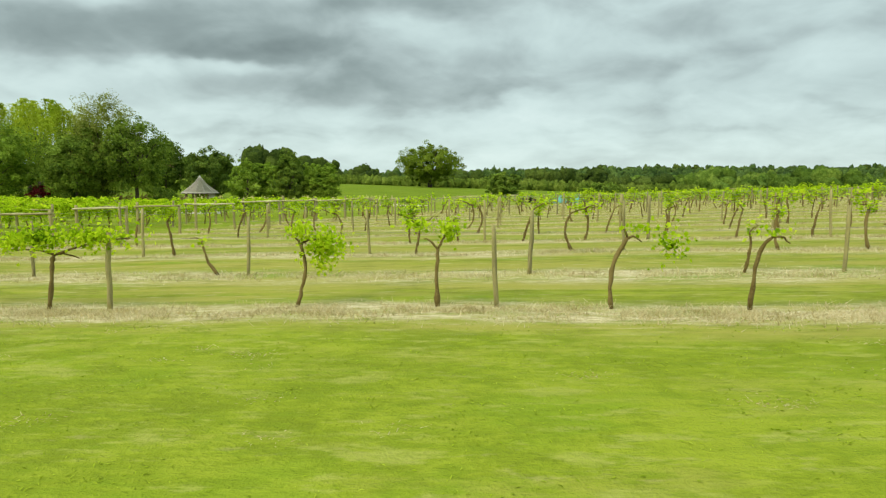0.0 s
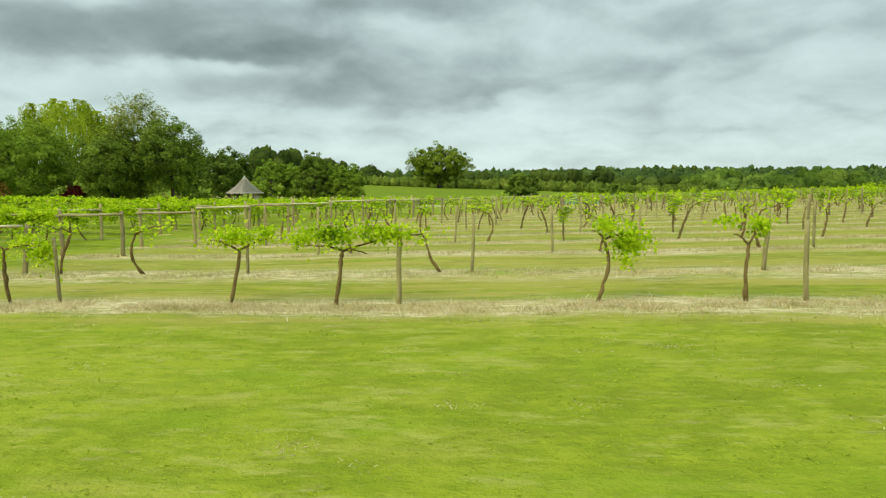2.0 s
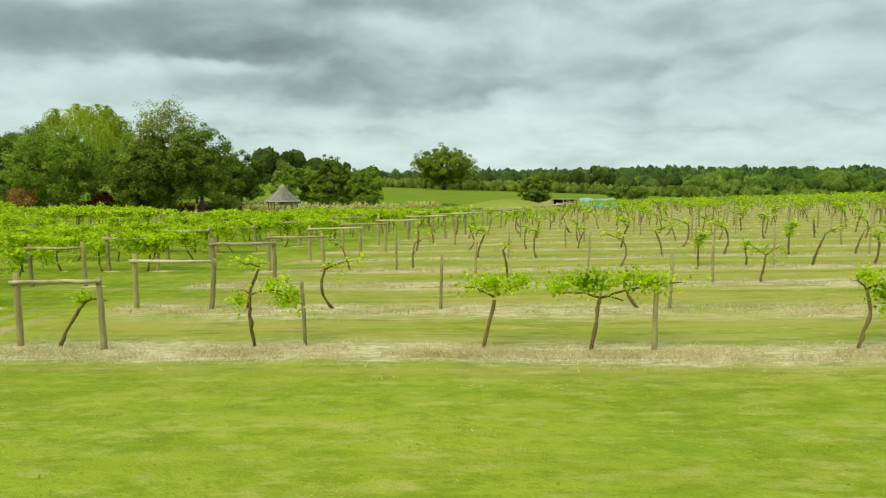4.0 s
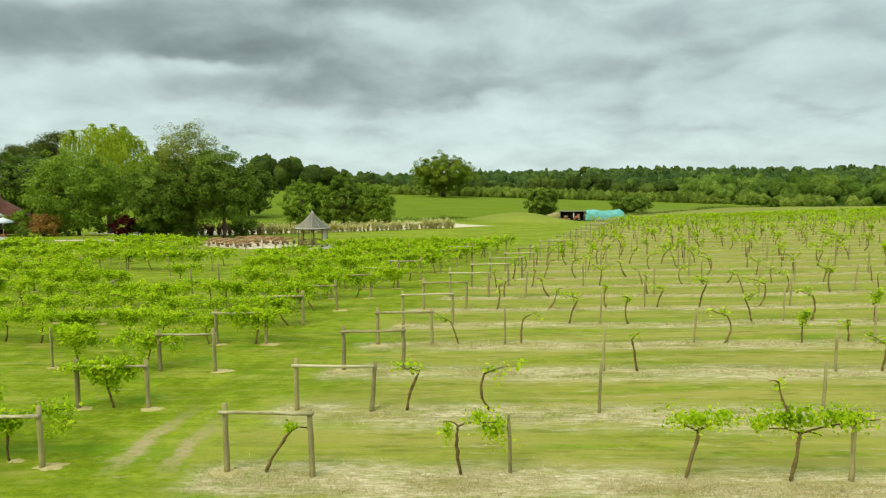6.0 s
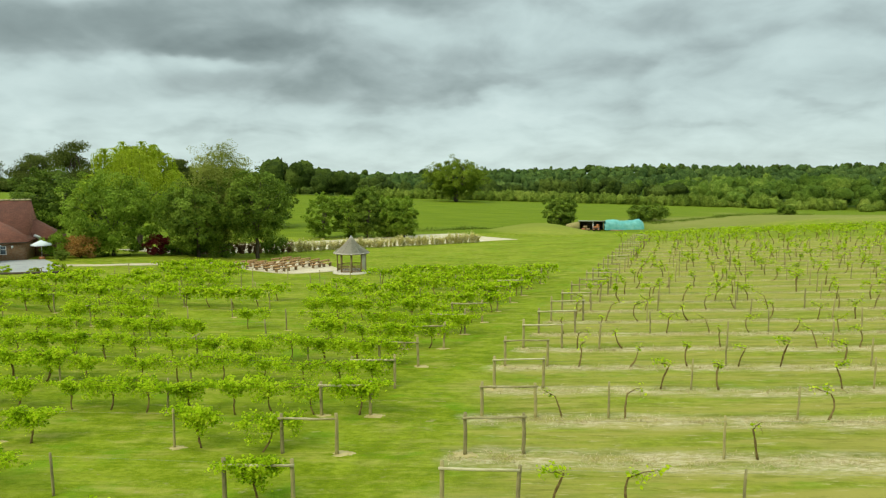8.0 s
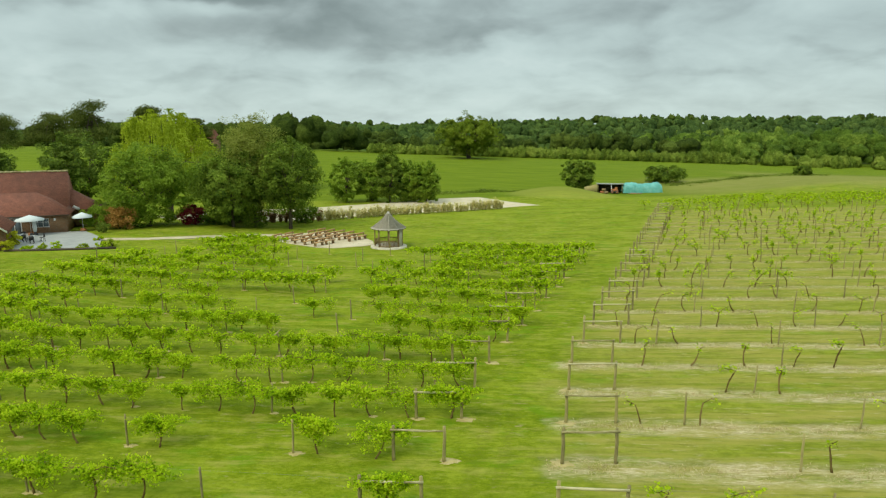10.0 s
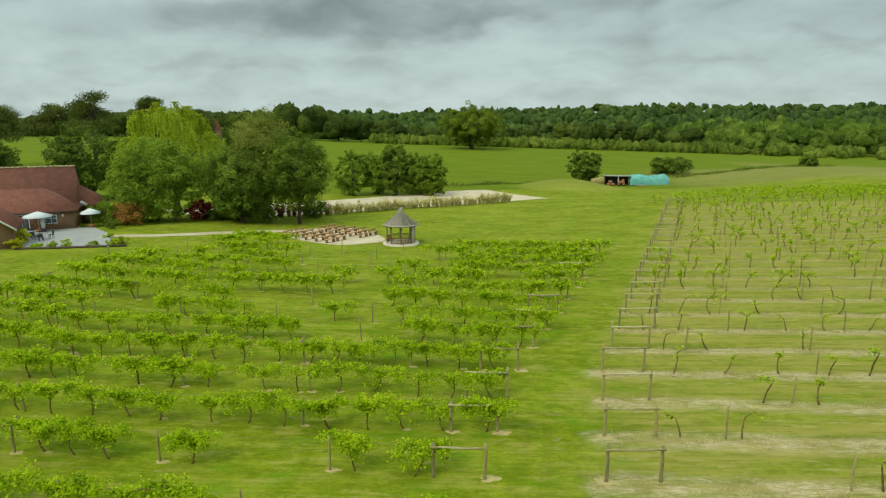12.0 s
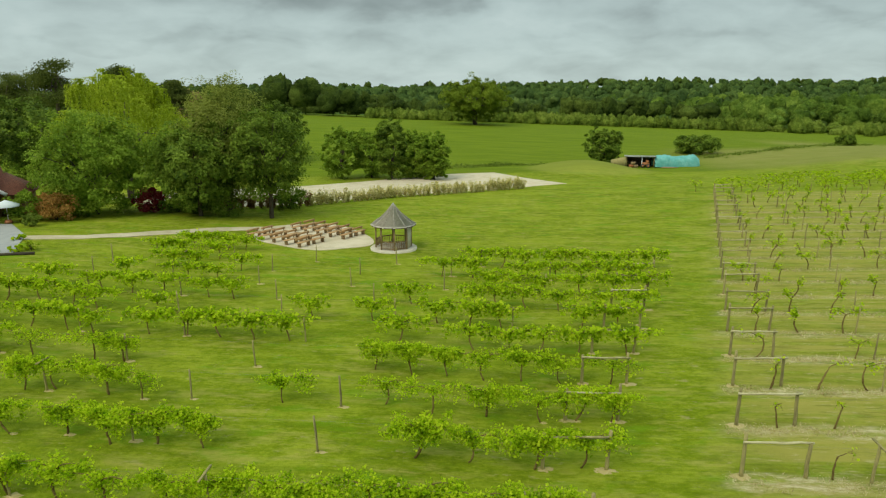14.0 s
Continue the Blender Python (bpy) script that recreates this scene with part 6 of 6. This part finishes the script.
def shrub(name, label, x, y, h, w, mat, seed, leaf=0.1, lumps=26, per=45):
    rng = np.random.default_rng(seed)
    ob = thing(name, (x, y, float(land(x, y))), label, "shrub")
    cen, pts = crown_points(rng, lumps, per, (0, 0, h * 0.5), (w / 2, w / 2, h * 0.46), max(h, w) * 0.14)
    pts = pts[pts[:, 2] > 0.02]
    st = Shape()
    for p in cen[:6]:
        st.tube([(0, 0, -0.05), p * [0.4, 0.4, 0.5], p], [0.03, 0.02, 0.008], 5)
    part("twig_frame", st, M_BARK, ob)
    part("foliage", Shape().leaves(pts, leaf * rng.uniform(0.6, 1.3, len(pts)), rng, 0.1, 0.65), mat, ob)


shrub("copper_shrub", "rounded copper-orange shrub beside the path", -74.4, 76.6, 3.1, 4.0, M_ORANGE, 61, 0.12, 80)
shrub("garden_shrub", "bright green leafy shrub beside the patio", -76.9, 75.6, 3.2, 3.4, M_TREE, 62, 0.12, 60)
shrub("garden_shrub", "pale green spiky shrub at the patio corner", -74.2, 72.6, 1.3, 1.6, M_HEDGE, 63)
shrub("red_shrub", "dark red rounded shrub under the trees", -68.2, 84.5, 2.9, 3.6, M_RED, 64, 0.12, 70)
shrub("garden_shrub", "low green shrub under the trees", -65.2, 85.3, 2.2, 4.0, M_TREE, 65, 0.12, 60)
shrub("garden_shrub", "dense dark green shrub under the trees", -62.2, 84.5, 3.0, 3.4, M_DARK, 66, 0.12, 60)
shrub("garden_shrub", "dense dark green shrub under the trees", -58.6, 84.0, 3.6, 4.6, M_DARK, 67, 0.12, 34)
shrub("garden_shrub", "dense dark green shrub at the end of the young hedge", -53.3, 90.6, 3.2, 3.8, M_DARK, 68, 0.12, 60)
shrub("garden_shrub", "green shrub at the foot of the big tree", -75.6, 80.5, 2.6, 4.0, M_TREE, 69, 0.12, 60)
shrub("yellow_shrub", "bright yellow low shrub in the flower bed", -76.3, 59.0, 1.1, 1.6, M_YELLOW, 70, 0.09)
shrub("yellow_shrub", "bright yellow-green shrub beside the annex", -77.9, 62.0, 1.9, 1.8, M_YELLOW, 71, 0.09)
for i, (sx, sy) in enumerate(((-74.6, 59.6), (-73.2, 60.0), (-71.9, 60.4), (-69.4, 61.3), (-67.6, 62.0), (-66.8, 62.6), (-70.6, 66.2))):
    shrub("bed_plant", "soft green border plant in the flower bed", sx, sy, 0.5 + 0.15 * (i % 3), 1.2, M_WILLOW if i % 2 else M_VINE, 72 + i, 0.08, 14, 40)


# ---------------------------------------------------------------- grass and straw
def blades(n, xs, ys, height, width, rng, lay_flat=0.0):
    """Grass blades as thin triangles standing on the ground."""
    z = land(xs, ys)
    a = rng.uniform(0, 2 * np.pi, n)
    lean = rng.normal(0, 0.5, (n, 2)) + lay_flat * np.stack([np.cos(a), np.sin(a)], -1)
    h = height * rng.uniform(0.5, 1.4, n)
    w = width * rng.uniform(0.6, 1.3, n)
    side = np.stack([np.cos(a) * w, np.sin(a) * w, 0 * a], -1)
    foot = np.stack([xs, ys, z - 0.01], -1)
    tip = foot + np.stack([lean[:, 0] * h, lean[:, 1] * h, h], -1)
    v = np.stack([foot - side, foot + side, tip], 1).reshape(-1, 3)
    i = np.arange(n) * 3
    return v, np.stack([i, i + 1, i + 2, i + 2], -1)


def grass_stuff():
    rng = np.random.default_rng(3)
    n = 45000
    xs, ys = rng.uniform(-30, 13, n), 2.5 + 8.6 * rng.random(n) ** 1.2
    keep = np.array([noise.noise((x * 1.1, y * 2.0, 0.0)) + 0.6 * noise.noise((x * 4.0, y * 7.0, 2.0)) for x, y in zip(xs, ys)]) > rng.normal(0.2, 0.28, n)
    xs, ys = xs[keep], ys[keep]
    tagged(part("lawn_grass", Shape().leaves(np.column_stack([xs, ys, land(xs, ys) + rng.uniform(0.008, 0.016, len(xs))]), 0.02 * rng.uniform(0.5, 1.5, len(xs)), rng, 0.98, 0.3), M_BLADE), "short mown lawn grass on the headland", "grass", kind="stuff")
    s = Shape()
    for k in range(22):
        dens = 42000 if k == 0 else 13000 if k < 4 else 8000 if k < 10 else 4500
        y = ROW0 + STEP * k
        x0 = float(right_edge(y))
        xx = rng.uniform(x0 - 0.6, 16 + 0.35 * y, dens)
        yy = row_y(k, xx) - (0.5 if k == 0 else 0.28) + rng.normal(0, 0.36 if k == 0 else 0.28, dens)
        clump = np.array([noise.noise((x * 0.9, y * 1.3, 4.0)) for x, y in zip(xx, yy)]) > rng.normal(-0.12, 0.2, dens)
        xx, yy = xx[clump], yy[clump]
        dens = len(xx)
        s.add(*blades(dens, xx, yy, 0.085 if k == 0 else 0.09, 0.008 + 0.0018 * k, rng, 0.7))
    # clods of dead clippings left on the headland
    for i in range(64):
        cx, cy = rng.uniform(-26, 10), rng.uniform(3.5, 10)
        m = int(rng.integers(20, 70))
        xx, yy = cx + rng.normal(0, 0.16, m), cy + rng.normal(0, 0.09, m)
        s.add(*blades(m, xx, yy, 0.025, 0.012, rng, 2.0))
    tagged(part("dry_grass", s, M_STRAW), "dry straw-coloured grass under the trellis rows", "dry grass", kind="stuff")
    # pale worn rings at the feet of posts and vines
    s, tufts = Shape(), []
    for o in list(scene.objects):
        if o.parent is not None or not o.name.startswith(("grape_vine", "trellis_post", "trellis_end_frame")):
            continue
        x, y = o.location.x, o.location.y
        west = x < float(left_edge(y)) + 0.3
        if y > 68 or (not west and not (o.name.startswith("trellis_end") and y < 60)):
            continue
        spots = [(x, y, 0.15 if o.name.startswith("grape") else 0.2)]
        if o.name.startswith("trellis_end"):
            spots = [(x, y, 0.2), (x + 2.15, y, 0.28)] if west else [(x - 0.1, y, 0.3)]
        for cx, cy, r in spots:
            if rng.random() < (0.65 if o.name.startswith("grape") else 0.15):
                continue
            n = 18
            a = np.arange(n) * 2 * np.pi / n
            rag = 1 + 0.2 * rng.normal(size=(2, n))
            r = r * rng.uniform(0.75, 1.3)
            px = np.concatenate([[cx], cx + np.cos(a) * r * 0.75 * rag[0] + 0.08, cx + np.cos(a) * r * 1.5 * rag[1] + 0.12])
            py = np.concatenate([[cy], cy + np.sin(a) * r * 0.5 * rag[0], cy + np.sin(a) * r * 0.85 * rag[1]])
            pz = land(px, py) + np.concatenate([[0.03], np.full(n, 0.022), np.full(n, -0.012)])
            i = np.arange(n)
            j = (i + 1) % n
            s.add(np.column_stack([px, py, pz]), np.concatenate([np.stack([1 + i, 1 + j, 0 * i, 0 * i], -1), np.stack([1 + n + i, 1 + n + j, 1 + j, 1 + i], -1)]))
            tufts.append(np.column_stack([cx + 0.1 + rng.normal(0, r, 30), cy + rng.normal(0, r * 0.6, 30)]))
    tagged(part("worn_patches", s, M_WORN, None, "", True), "pale worn soil around vine and post feet", "bare soil", kind="stuff")
    p = np.concatenate(tufts)
    tagged(part("ring_grass", Shape().add(*blades(len(p), p[:, 0], p[:, 1], 0.07, 0.016, rng, 0.9)), M_BLADE), "short grass tufts around the post feet", "grass", kind="stuff")


grass_stuff()
